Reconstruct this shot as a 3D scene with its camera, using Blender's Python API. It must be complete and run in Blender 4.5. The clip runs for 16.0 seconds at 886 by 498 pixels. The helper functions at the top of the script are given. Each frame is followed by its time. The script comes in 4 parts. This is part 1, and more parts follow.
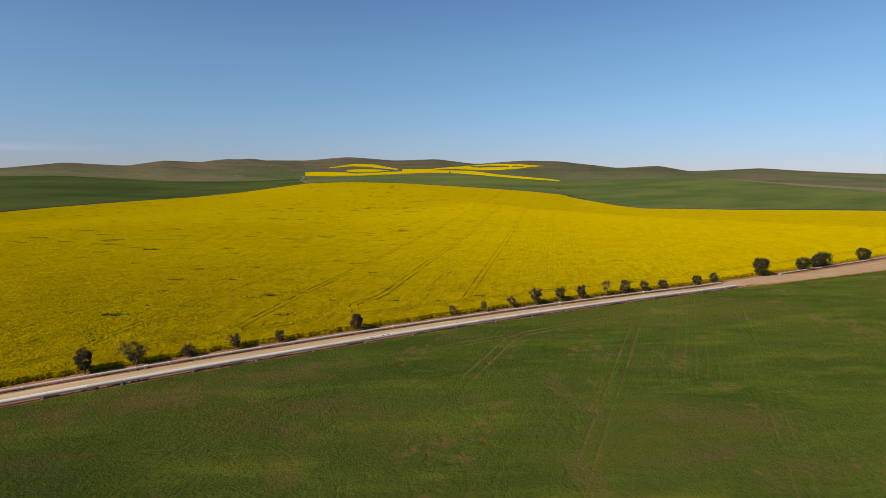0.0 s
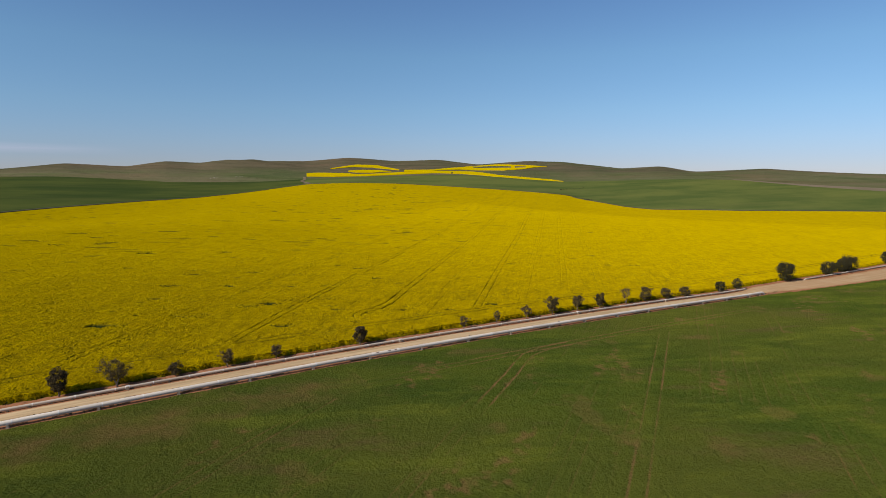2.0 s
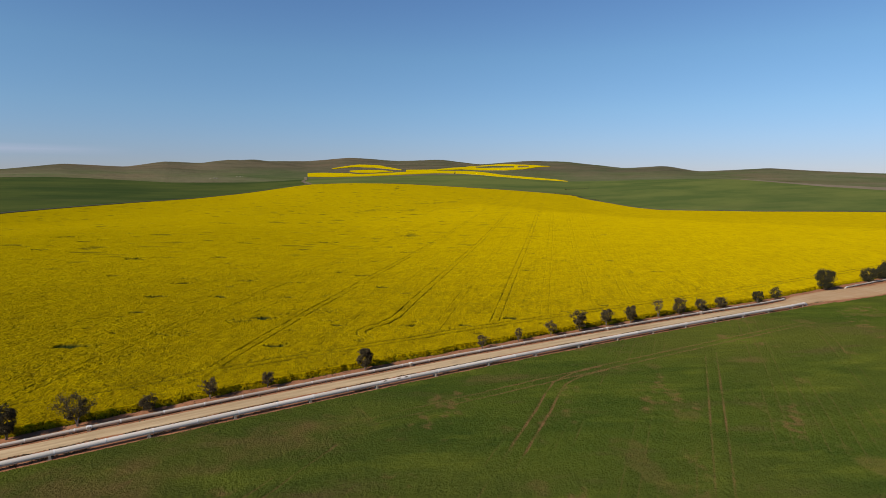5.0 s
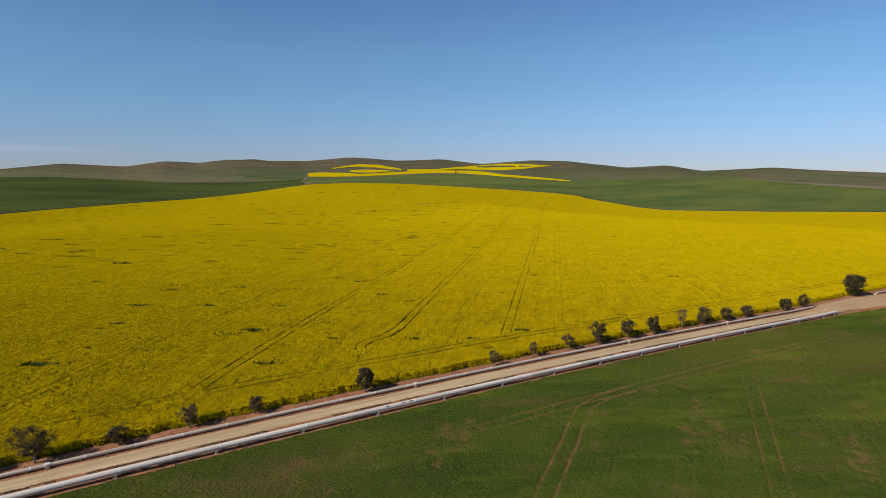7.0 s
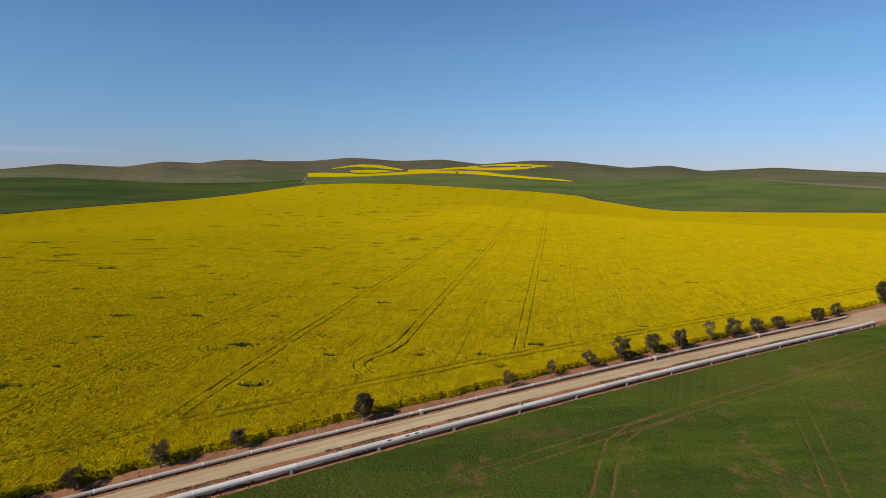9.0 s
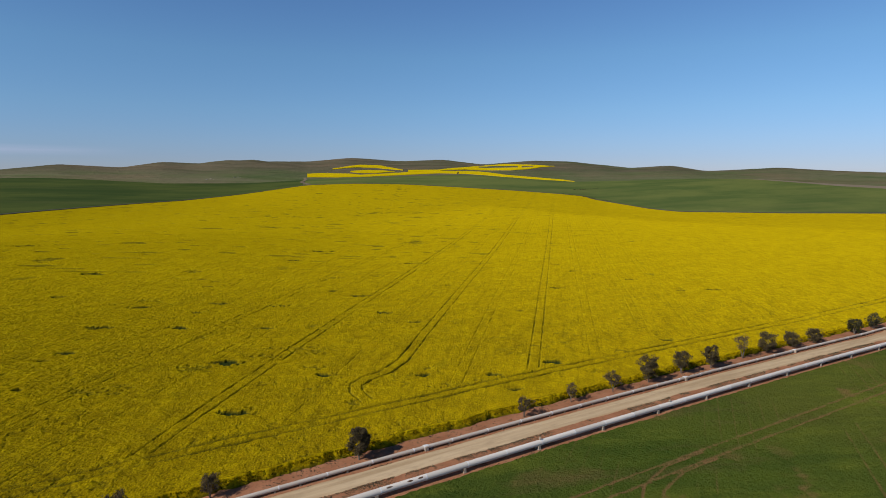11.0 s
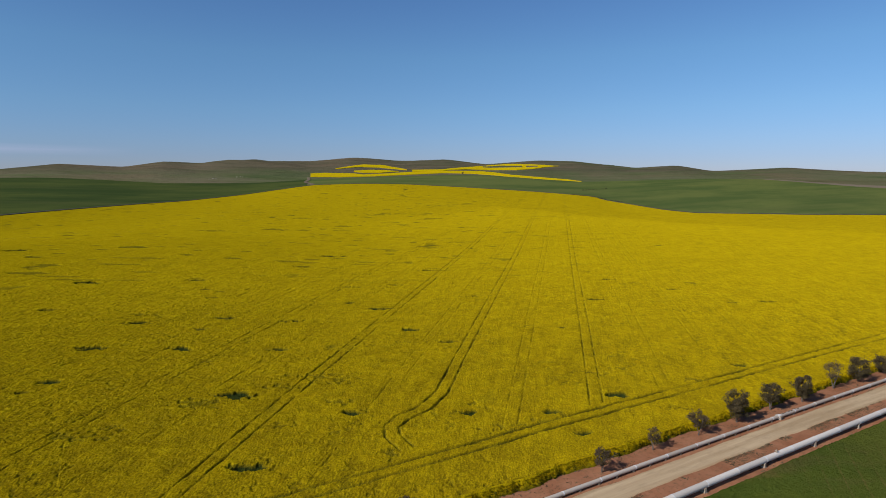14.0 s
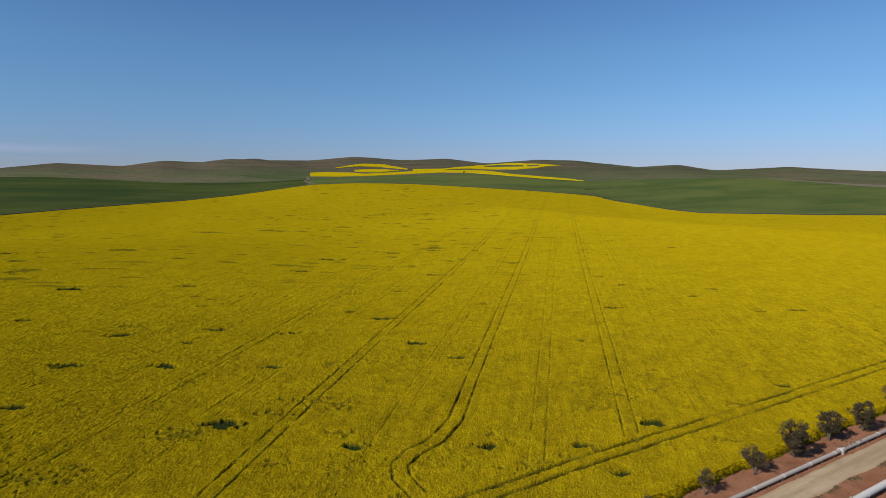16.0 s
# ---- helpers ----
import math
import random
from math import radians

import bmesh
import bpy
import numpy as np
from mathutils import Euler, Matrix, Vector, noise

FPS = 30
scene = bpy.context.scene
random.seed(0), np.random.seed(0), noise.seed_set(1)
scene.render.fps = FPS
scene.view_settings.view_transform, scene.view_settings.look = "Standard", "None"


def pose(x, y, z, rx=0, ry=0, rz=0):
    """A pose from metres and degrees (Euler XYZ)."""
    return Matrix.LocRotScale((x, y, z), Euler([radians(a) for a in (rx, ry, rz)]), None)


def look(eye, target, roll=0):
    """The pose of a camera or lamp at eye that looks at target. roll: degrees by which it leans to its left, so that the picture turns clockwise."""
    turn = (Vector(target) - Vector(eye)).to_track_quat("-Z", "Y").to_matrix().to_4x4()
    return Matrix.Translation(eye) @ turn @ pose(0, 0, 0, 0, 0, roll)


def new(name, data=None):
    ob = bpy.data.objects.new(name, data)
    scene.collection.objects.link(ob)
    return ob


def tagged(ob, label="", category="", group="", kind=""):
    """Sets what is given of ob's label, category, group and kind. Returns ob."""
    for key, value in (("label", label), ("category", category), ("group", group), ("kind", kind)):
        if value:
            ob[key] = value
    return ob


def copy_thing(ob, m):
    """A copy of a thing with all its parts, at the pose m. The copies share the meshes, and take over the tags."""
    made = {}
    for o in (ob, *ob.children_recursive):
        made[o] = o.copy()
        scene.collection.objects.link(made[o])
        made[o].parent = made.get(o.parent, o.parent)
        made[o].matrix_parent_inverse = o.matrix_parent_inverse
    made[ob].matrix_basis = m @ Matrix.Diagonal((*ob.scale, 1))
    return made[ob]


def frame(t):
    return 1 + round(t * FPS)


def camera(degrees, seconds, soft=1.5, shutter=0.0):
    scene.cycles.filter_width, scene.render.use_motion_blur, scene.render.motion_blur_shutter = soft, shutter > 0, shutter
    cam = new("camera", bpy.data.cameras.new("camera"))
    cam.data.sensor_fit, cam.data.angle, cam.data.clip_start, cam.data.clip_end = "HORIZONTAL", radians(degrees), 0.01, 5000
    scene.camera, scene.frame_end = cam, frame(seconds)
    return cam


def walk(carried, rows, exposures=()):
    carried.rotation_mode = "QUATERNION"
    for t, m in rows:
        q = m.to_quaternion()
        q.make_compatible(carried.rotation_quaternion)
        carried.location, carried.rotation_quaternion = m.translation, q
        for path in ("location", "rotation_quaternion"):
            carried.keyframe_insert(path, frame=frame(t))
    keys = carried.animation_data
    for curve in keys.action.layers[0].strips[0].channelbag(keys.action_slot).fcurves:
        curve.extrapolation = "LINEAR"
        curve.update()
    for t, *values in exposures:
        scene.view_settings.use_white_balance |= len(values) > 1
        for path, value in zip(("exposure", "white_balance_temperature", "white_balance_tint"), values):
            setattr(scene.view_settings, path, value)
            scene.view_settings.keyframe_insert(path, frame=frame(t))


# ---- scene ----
cam = camera(76.2, 16.0, soft=0.92)
METRES, EYE, TILT, LEAN, TURN = 100.0, 40.3, 0.0, 0.0, -30.36
ROWS = [
    (0.0, 0.0, 0.0, 0.0, 0.02, -7.53, -0.17),
    (0.5, -0.0058, 0.0304, -0.0003, 0.06, -7.52, -0.16),
    (1.0, -0.0118, 0.0607, -0.0006, 0.09, -7.5, -0.15),
    (1.5, -0.018, 0.0904, -0.0008, 0.12, -7.48, -0.15),
    (2.0, -0.0241, 0.1201, -0.0012, 0.15, -7.47, -0.14),
    (2.5, -0.0304, 0.1499, -0.0011, 0.17, -7.46, -0.13),
    (3.0, -0.0366, 0.1799, -0.0014, 0.21, -7.46, -0.11),
    (3.5, -0.0421, 0.2097, -0.0016, 0.24, -7.46, -0.09),
    (4.0, -0.0472, 0.239, -0.0018, 0.27, -7.46, -0.08),
    (6.5, -0.0694, 0.388, -0.0025, 0.33, -7.49, -0.04),
    (7.0, -0.0728, 0.4196, -0.0026, 0.36, -7.5, -0.02),
    (7.5, -0.0771, 0.4511, -0.0036, 0.36, -7.47, -0.02),
    (8.0, -0.081, 0.4827, -0.0036, 0.38, -7.48, -0.02),
    (8.5, -0.0848, 0.5146, -0.004, 0.39, -7.47, -0.01),
    (9.0, -0.0884, 0.5469, -0.0042, 0.39, -7.47, 0.0),
    (11.5, -0.1062, 0.7073, -0.0054, 0.45, -7.43, 0.04),
    (12.0, -0.1157, 0.7383, -0.0049, 0.49, -7.43, 0.02),
    (12.5, -0.1298, 0.768, -0.0042, 0.53, -7.44, 0.01),
    (13.0, -0.1477, 0.795, -0.0035, 0.56, -7.45, -0.02),
    (13.5, -0.1657, 0.8225, -0.0035, 0.58, -7.45, -0.0),
    (14.0, -0.1812, 0.8501, -0.0034, 0.6, -7.46, 0.0),
    (14.5, -0.1931, 0.8789, -0.0034, 0.61, -7.49, 0.01),
    (15.0, -0.2009, 0.9083, -0.0035, 0.61, -7.49, 0.02),
    (15.5, -0.2045, 0.9381, -0.0033, 0.6, -7.51, 0.01),
    (16.0, -0.2045, 0.9684, -0.0026, 0.6, -7.53, 0.0),
]
walk(cam, [(t, pose(0, 0, EYE, TILT, LEAN, TURN) @ pose(METRES * x, METRES * y, METRES * z, 90 + pitch, roll, yaw)) for t, x, y, z, yaw, pitch, roll in ROWS],
     exposures=[(0, 0.39, 7000, 11), (4, 0.37, 6850, 11), (9, 0.29, 6500, 10), (14, 0.19, 6220, 11), (16, 0.16, 6170, 11)])

# ---- sun, sky ----
SUN_HEIGHT, SHADOW_WAY = 36.0, 5.0
away = Vector((math.cos(radians(SHADOW_WAY)) * math.cos(radians(SUN_HEIGHT)), math.sin(radians(SHADOW_WAY)) * math.cos(radians(SUN_HEIGHT)), -math.sin(radians(SUN_HEIGHT))))
sun = new("sun", bpy.data.lights.new("sun", "SUN"))
sun.data.energy, sun.data.angle, sun.data.color = 4.15, radians(0.6), (1.0, 0.93, 0.82)
sun.matrix_world = look((0, 0, 300), Vector((0, 0, 300)) + away)
world = bpy.data.worlds.new("sky")
world.use_nodes = True
scene.world = world
wn, wl = world.node_tree.nodes, world.node_tree.links
sky = wn.new("ShaderNodeTexSky")
sky.sky_type, sky.sun_disc = "NISHITA", False
sky.sun_elevation, sky.sun_rotation = radians(SUN_HEIGHT), math.atan2(-away.x, -away.y)
sky.altitude, sky.air_density, sky.dust_density, sky.ozone_density = 300, 1.0, 0.0, 4.0
# the haze that cools and pales the sky towards the horizon
where = wn.new("ShaderNodeTexCoord")
split = wn.new("ShaderNodeSeparateXYZ")
haze = wn.new("ShaderNodeValToRGB")
wl.new(where.outputs["Generated"], split.inputs[0])
wl.new(split.outputs["Z"], haze.inputs[0])
stops = [(0.0, (0.475, 0.545, 0.85)), (0.03, (0.505, 0.585, 0.88)), (0.06, (0.555, 0.655, 0.90)), (0.108, (0.61, 0.755, 0.925)), (0.195, (0.67, 0.86, 0.97)), (0.30, (0.64, 0.82, 1.0)), (0.6, (0.50, 0.64, 0.84))]
while len(haze.color_ramp.elements) < len(stops):
    haze.color_ramp.elements.new(0.5)
for element, (place, tone) in zip(haze.color_ramp.elements, stops):
    element.position, element.color = place, (*tone, 1)
tint = wn.new("ShaderNodeMix")
tint.data_type, tint.blend_type = "RGBA", "MULTIPLY"
tint.inputs["Factor"].default_value = 1.0
wl.new(sky.outputs[0], tint.inputs[6])
wl.new(haze.outputs[0], tint.inputs[7])
# a thin veil of cloud low over the hills, on the sun's side
def sky_math(op, a, b):
    m = wn.new("ShaderNodeMath")
    m.operation, m.use_clamp = op, op == "SMOOTH_MIN"
    for socket, v in zip(m.inputs, (a, b)):
        if isinstance(v, (int, float)):
            socket.default_value = v
        else:
            wl.new(v, socket)
    return m.outputs[0]


veil_map = wn.new("ShaderNodeMapping")
veil_map.inputs["Scale"].default_value = (3.0, 3.0, 60.0)
wl.new(where.outputs["Generated"], veil_map.inputs["Vector"])
veil_noise = wn.new("ShaderNodeTexNoise")
veil_noise.inputs["Scale"].default_value, veil_noise.inputs["Detail"].default_value = 2.0, 4.0
wl.new(veil_map.outputs[0], veil_noise.inputs["Vector"])
bearing = sky_math("ARCTAN2", split.outputs["X"], split.outputs["Y"])
side = sky_math("SUBTRACT", 1.0, sky_math("DIVIDE", sky_math("ABSOLUTE", sky_math("SUBTRACT", bearing, -0.20), 0), 0.23))
band = sky_math("SUBTRACT", 1.0, sky_math("DIVIDE", sky_math("ABSOLUTE", sky_math("SUBTRACT", split.outputs["Z"], 0.0365), 0), 0.0085))
veil = sky_math("MULTIPLY", sky_math("MAXIMUM", side, 0.0), sky_math("MAXIMUM", band, 0.0))
veil = sky_math("MULTIPLY", sky_math("MULTIPLY", veil, veil_noise.outputs["Fac"]), 0.6)
cloud = wn.new("ShaderNodeMix")
cloud.data_type, cloud.clamp_factor = "RGBA", True
wl.new(veil, cloud.inputs["Factor"])
wl.new(tint.outputs[2], cloud.inputs[6])
cloud.inputs[7].default_value = (5.6, 5.6, 7.6, 1)
wl.new(cloud.outputs[2], wn["Background"].inputs[0])
wn["Background"].inputs[1].default_value = 0.084
# ---- shape of the land: rings of (bearing, distance, height) round the start of the flight ----
VIEW = 30.36
EDGE = [(-38.1, 640, 4.6), (-30.3, 740, 6.2), (-23.4, 830, 8.0), (-19.4, 900, 11.6), (-15.8, 940, 18.9), (-13.4, 960, 24.3),
        (-9.3, 980, 25.9), (-4.8, 1000, 24.2), (0.9, 990, 18.8), (6.6, 970, 13.4), (12.1, 935, 7.4), (12.5, 905, 4.1),
        (17.2, 776, -1.7), (19.6, 735, -2.3), (27.3, 720, 0.0), (38.1, 760, 2.2)]
BELT = [(-37.9, 1350, 34.5), (-34.2, 1350, 35.1), (-30.1, 1300, 30.5), (-25.7, 1250, 24.1), (-18.4, 1300, 23.1), (-13.9, 1400, 28.4),
        (-7.6, 1500, 34.4), (0.9, 1550, 40.2), (4.9, 1500, 36.1), (11.6, 1433, 23.0), (17.4, 1450, 27.8), (22.4, 1500, 30.9),
        (26.6, 1500, 30.3), (28.9, 1400, 25.3), (32.3, 1250, 20.3), (38.0, 1100, 15.7)]
RIDGE = [(-37.8, 1900, 54.3), (-33.5, 1900, 71.0), (-29.0, 1900, 63.4), (-26.0, 2100, 85.0), (-23.2, 2200, 81.1), (-19.3, 2400, 98.5),
         (-13.6, 2600, 97.6), (-9.7, 2800, 120.6), (-5.3, 2900, 111.3), (-0.8, 2900, 117.5), (3.4, 2900, 93.4), (8.2, 2800, 107.3),
         (11.5, 2800, 104.0), (16.8, 2750, 73.4), (20.4, 2700, 81.0), (23.4, 2440, 55.1), (29.0, 2500, 70.4), (33.4, 2500, 54.4), (37.8, 2500, 46.6)]
BEAR = np.linspace(-180, 180, 1441)
DIST = np.linspace(0, 5000, 501)


def ease(a, b, v):
    q = np.clip((v - a) / (b - a), 0, 1)
    return q * q * (3 - 2 * q)


def blur(a, sigma, axis):
    k = np.arange(-int(3 * sigma), int(3 * sigma) + 1)
    w = np.exp(-0.5 * (k / sigma) ** 2)
    pad = [(0, 0)] * a.ndim
    pad[axis] = (len(k) // 2, len(k) // 2)
    a = np.pad(a, pad, mode="edge")
    return np.apply_along_axis(np.convolve, axis, a, w / w.sum(), "valid")


def ring(rows, column, sigma=0.0):
    b = [r[0] for r in rows]
    v = np.interp(BEAR, b, [r[column] for r in rows])
    return blur(v, sigma, 0) if sigma else v


# the brow across the canola field, behind which the land falls away
BROW = blur(np.interp(BEAR, [-30, -8, -2, 3, 9.4, 18, 24, 38], [548, 548, 620, 655, 565, 505, 490, 482]), 4, 0)


def land_table():
    edge_r, edge_z = ring(EDGE, 1, 3), ring(EDGE, 2, 3)
    belt_r, belt_z = ring(BELT, 1, 6), ring(BELT, 2, 6)
    top_r, top_z = ring(RIDGE, 1, 2), ring(RIDGE, 2, 1.2)
    hollow = np.interp(BEAR, [-10, 8, 16, 38], [0.4, 0.0, -0.8, 0.2])
    rise = np.interp(BEAR, [-30, -8, -2, 3, 9.4, 18, 38], [0.0, 0.3, 2.5, 7.0, 4.8, 4.6, 4.2])
    low_r = 0.45 * edge_r + 275 + ease(8, 16, BEAR) * (0.30 * edge_r - 143)
    swell = 5.5 * (1 - ease(-24, -6, BEAR)) * ease(-70, -45, BEAR)
    out = np.empty((len(BEAR), len(DIST)))
    for i in range(len(BEAR)):
        r = [0, 370, BROW[i], low_r[i], edge_r[i], belt_r[i], top_r[i], top_r[i] + 400, 5200]
        mid = hollow[i] + ease(1.0, 9.0, edge_z[i]) * (0.38 * edge_z[i] - hollow[i])
        z = [0, 0, rise[i], mid, edge_z[i], belt_z[i], top_z[i], top_z[i] * 0.86, 20]
        out[i] = np.interp(DIST, r, z) + swell[i] * ease(240, 390, DIST) * (1 - ease(0.56 * edge_r[i], 0.92 * edge_r[i], DIST))
    return blur(out, 2.0, 1)


LAND = land_table()
RIDGE_LINE = ring(RIDGE, 1, 2)


def polar(x, y):
    return (np.degrees(np.arctan2(x, y)) - VIEW + 180) % 360 - 180, np.hypot(x, y)


def spot(b, r):
    a = np.radians(np.asarray(b) + VIEW)
    return np.sin(a) * r, np.cos(a) * r


def shelf(x, y):
    """The shallow trough in which the pipes and the road run."""
    x, y = np.asarray(x, float), np.asarray(y, float)
    u = np.clip((x - 81.9) / 100, -1.1, 1.1)
    return (-0.47 - 0.12 * u - 1.29 * u * u + 0.15 * u ** 3) * ease(92, 119, y) * (1 - ease(137, 190, y)) * (1 - ease(350, 480, np.hypot(x, y)))


def land(x, y):
    """Height of the ground at x, y."""
    b, r = polar(np.asarray(x, float), np.asarray(y, float))
    i = np.clip((b + 180) * 4, 0, len(BEAR) - 1.001)
    j = np.clip(r / 10, 0, len(DIST) - 1.001)
    i0, j0 = i.astype(int), j.astype(int)
    fi, fj = i - i0, j - j0
    return shelf(x, y) + (LAND[i0, j0] * (1 - fi) * (1 - fj) + LAND[i0 + 1, j0] * fi * (1 - fj)
            + LAND[i0, j0 + 1] * (1 - fi) * fj + LAND[i0 + 1, j0 + 1] * fi * fj)


# ---- numeric noise ----
def hash2(i, j, seed):
    h = (i * 374761393 + j * 668265263 + seed * 974711) & 0xFFFFFFFF
    h = ((h ^ (h >> 13)) * 1274126177) & 0xFFFFFFFF
    return ((h ^ (h >> 16)) & 0xFFFF) / 65535.0


def value(x, y, seed=0):
    i, j = np.floor(x).astype(np.int64), np.floor(y).astype(np.int64)
    fx, fy = x - i, y - j
    fx, fy = fx * fx * (3 - 2 * fx), fy * fy * (3 - 2 * fy)
    a = hash2(i, j, seed) * (1 - fx) + hash2(i + 1, j, seed) * fx
    b = hash2(i, j + 1, seed) * (1 - fx) + hash2(i + 1, j + 1, seed) * fx
    return a * (1 - fy) + b * fy


def fbm(x, y, size, octaves=3, seed=0):
    """Soft noise, about 0 to 1, with features of that size in metres."""
    x, y = np.asarray(x, float) / size, np.asarray(y, float) / size
    total, weight, norm = 0.0, 1.0, 0.0
    for k in range(octaves):
        total, norm = total + weight * value(x * 2 ** k, y * 2 ** k, seed + 17 * k), norm + weight
        weight *= 0.5
    return total / norm


def hills(x, y):
    """The lesser folds and gullies of the far hills, added to the land."""
    b, r = polar(np.asarray(x, float), np.asarray(y, float))
    top = np.interp(b, BEAR, RIDGE_LINE)
    rough = np.clip((r - 1500) / 600, 0, 1) * (fbm(x, y, 260, 4, 5) - 0.5) * 9
    folds = fbm(b * 40 + 0.12 * r, r * 0.30, 210, 3, 15) - 0.5
    tilled = ease(-17, -12, b) * (1 - ease(9, 14, b))
    return rough + 30 * (1 - 0.9 * tilled) * folds * ease(1750, 2150, r) * (1 - ease(0.90, 1.0, r / top))


# ---- mesh helpers ----
def mesh_of(name, verts, quads, mats=(), smooth=False, **attributes):
    me = bpy.data.meshes.new(name)
    verts, quads = np.asarray(verts, np.float32), np.asarray(quads, np.int32)
    k = quads.shape[1]
    me.vertices.add(len(verts))
    me.vertices.foreach_set("co", verts.ravel())
    me.loops.add(quads.size)
    me.loops.foreach_set("vertex_index", quads.ravel())
    me.polygons.add(len(quads))
    me.polygons.foreach_set("loop_start", np.arange(0, quads.size, k, dtype=np.int32))
    me.polygons.foreach_set("use_smooth", np.full(len(quads), smooth))
    for key, values in attributes.items():
        me.attributes.new(key, "FLOAT", "POINT").data.foreach_set("value", np.asarray(values, np.float32))
    me.update(calc_edges=True)
    for m in mats:
        me.materials.append(m)
    return me


def grid_quads(rows, columns, keep=None):
    i = np.arange(rows * columns).reshape(rows, columns)
    q = np.stack([i[:-1, :-1], i[:-1, 1:], i[1:, 1:], i[1:, :-1]], -1).reshape(-1, 4)
    return q if keep is None else q[keep.reshape(-1)]


def joined(pieces):
    """Several (verts, quads, {attribute: values}) as one."""
    vs, qs, at, n = [], [], {}, 0
    for v, q, a in pieces:
        vs.append(v)
        qs.append(q + n)
        n += len(v)
        for key in a:
            at.setdefault(key, []).append(a[key])
    return np.concatenate(vs), np.concatenate(qs), {key: np.concatenate(at[key]) for key in at}


def part(name, bm, material, parent=None, label="", smooth=False):
    me = bpy.data.meshes.new(name)
    bm.to_mesh(me)
    bm.free()
    me.materials.append(material)
    if smooth:
        me.polygons.foreach_set("use_smooth", np.full(len(me.polygons), True))
    ob = new(name, me)
    ob.parent = parent
    return tagged(ob, label)


def shared(name, me, parent, m):
    ob = new(name, me)
    ob.parent = parent
    ob.matrix_basis = m
    return ob


def tube(bm, points, radii, sides=8, cap=True):
    """A tapering tube through the points."""
    rings = []
    for k, (p, r) in enumerate(zip(points, radii)):
        a, b = Vector(points[max(k - 1, 0)]), Vector(points[min(k + 1, len(points) - 1)])
        turn = (b - a).to_track_quat("Z", "Y").to_matrix()
        rings.append([bm.verts.new(Vector(p) + turn @ Vector((r * math.cos(2 * math.pi * s / sides), r * math.sin(2 * math.pi * s / sides), 0))) for s in range(sides)])
    for lo, hi in zip(rings, rings[1:]):
        for s in range(sides):
            bm.faces.new((lo[s], lo[(s + 1) % sides], hi[(s + 1) % sides], hi[s]))
    if cap:
        bm.faces.new(rings[0][::-1])
        bm.faces.new(rings[-1])


def box(bm, x, y, z, dx, dy, dz, bevel=0.0):
    made = bmesh.ops.create_cube(bm, size=1, matrix=Matrix.Translation((x, y, z)) @ Matrix.Diagonal((dx, dy, dz, 1)))
    if bevel:
        bmesh.ops.bevel(bm, geom=list({e for v in made["verts"] for e in v.link_edges}), offset=bevel, segments=2, affect="EDGES")


# ---- materials ----
class Paint:
    """A principled material with a few shorthands for its nodes."""

    def __init__(self, name, roughness=0.8, metallic=0.0, specular=0.3):
        self.mat = bpy.data.materials.new(name)
        self.mat.use_nodes = True
        self.n, self.l = self.mat.node_tree.nodes, self.mat.node_tree.links
        self.b = self.n["Principled BSDF"]
        self.b.inputs["Roughness"].default_value = roughness
        self.b.inputs["Metallic"].default_value = metallic
        self.b.inputs["Specular IOR Level"].default_value = specular
        self.co = self.n.new("ShaderNodeTexCoord").outputs["Object"]

    def noise(self, scale, detail=3.0, stretch=None, turn=0.0, rough=0.55, co=None):
        t = self.n.new("ShaderNodeTexNoise")
        t.inputs["Scale"].default_value, t.inputs["Detail"].default_value, t.inputs["Roughness"].default_value = scale, detail, rough
        src = co or self.co
        if stretch:
            m = self.n.new("ShaderNodeMapping")
            m.vector_type = "TEXTURE"
            m.inputs["Rotation"].default_value = (0, 0, radians(turn))
            m.inputs["Scale"].default_value = stretch
            self.l.new(src, m.inputs["Vector"])
            src = m.outputs[0]
        self.l.new(src, t.inputs["Vector"])
        return t.outputs["Fac"]

    def ramp(self, fac, lo, hi, a=0.0, b=1.0):
        m = self.n.new("ShaderNodeMapRange")
        m.inputs[1].default_value, m.inputs[2].default_value, m.inputs[3].default_value, m.inputs[4].default_value = lo, hi, a, b
        self.l.new(fac, m.inputs[0])
        return m.outputs[0]

    def math(self, op, a, b):
        m = self.n.new("ShaderNodeMath")
        m.operation = op
        for s, v in zip(m.inputs, (a, b)):
            if isinstance(v, (int, float)):
                s.default_value = v
            else:
                self.l.new(v, s)
        return m.outputs[0]

    def mix(self, fac, a, b, mode="MIX"):
        m = self.n.new("ShaderNodeMix")
        m.data_type, m.blend_type = "RGBA", mode
        for s, v in zip((m.inputs["Factor"], m.inputs[6], m.inputs[7]), (fac, a, b)):
            if isinstance(v, tuple):
                s.default_value = (*v, 1)
            elif isinstance(v, (int, float)):
                s.default_value = v
            else:
                self.l.new(v, s)
        return m.outputs[2]

    def attribute(self, name):
        a = self.n.new("ShaderNodeAttribute")
        a.attribute_name = name
        return a.outputs["Fac"]

    def chance(self):
        return self.n.new("ShaderNodeObjectInfo").outputs["Random"]

    def island(self):
        return self.n.new("ShaderNodeNewGeometry").outputs["Random Per Island"]

    def color(self, c):
        self.l.new(c, self.b.inputs["Base Color"])
        return self

    def bump(self, height, distance, strength=1.0):
        b = self.n.new("ShaderNodeBump")
        b.inputs["Distance"].default_value, b.inputs["Strength"].default_value = distance, strength
        self.l.new(height, b.inputs["Height"])
        self.l.new(b.outputs[0], self.b.inputs["Normal"])
        return self


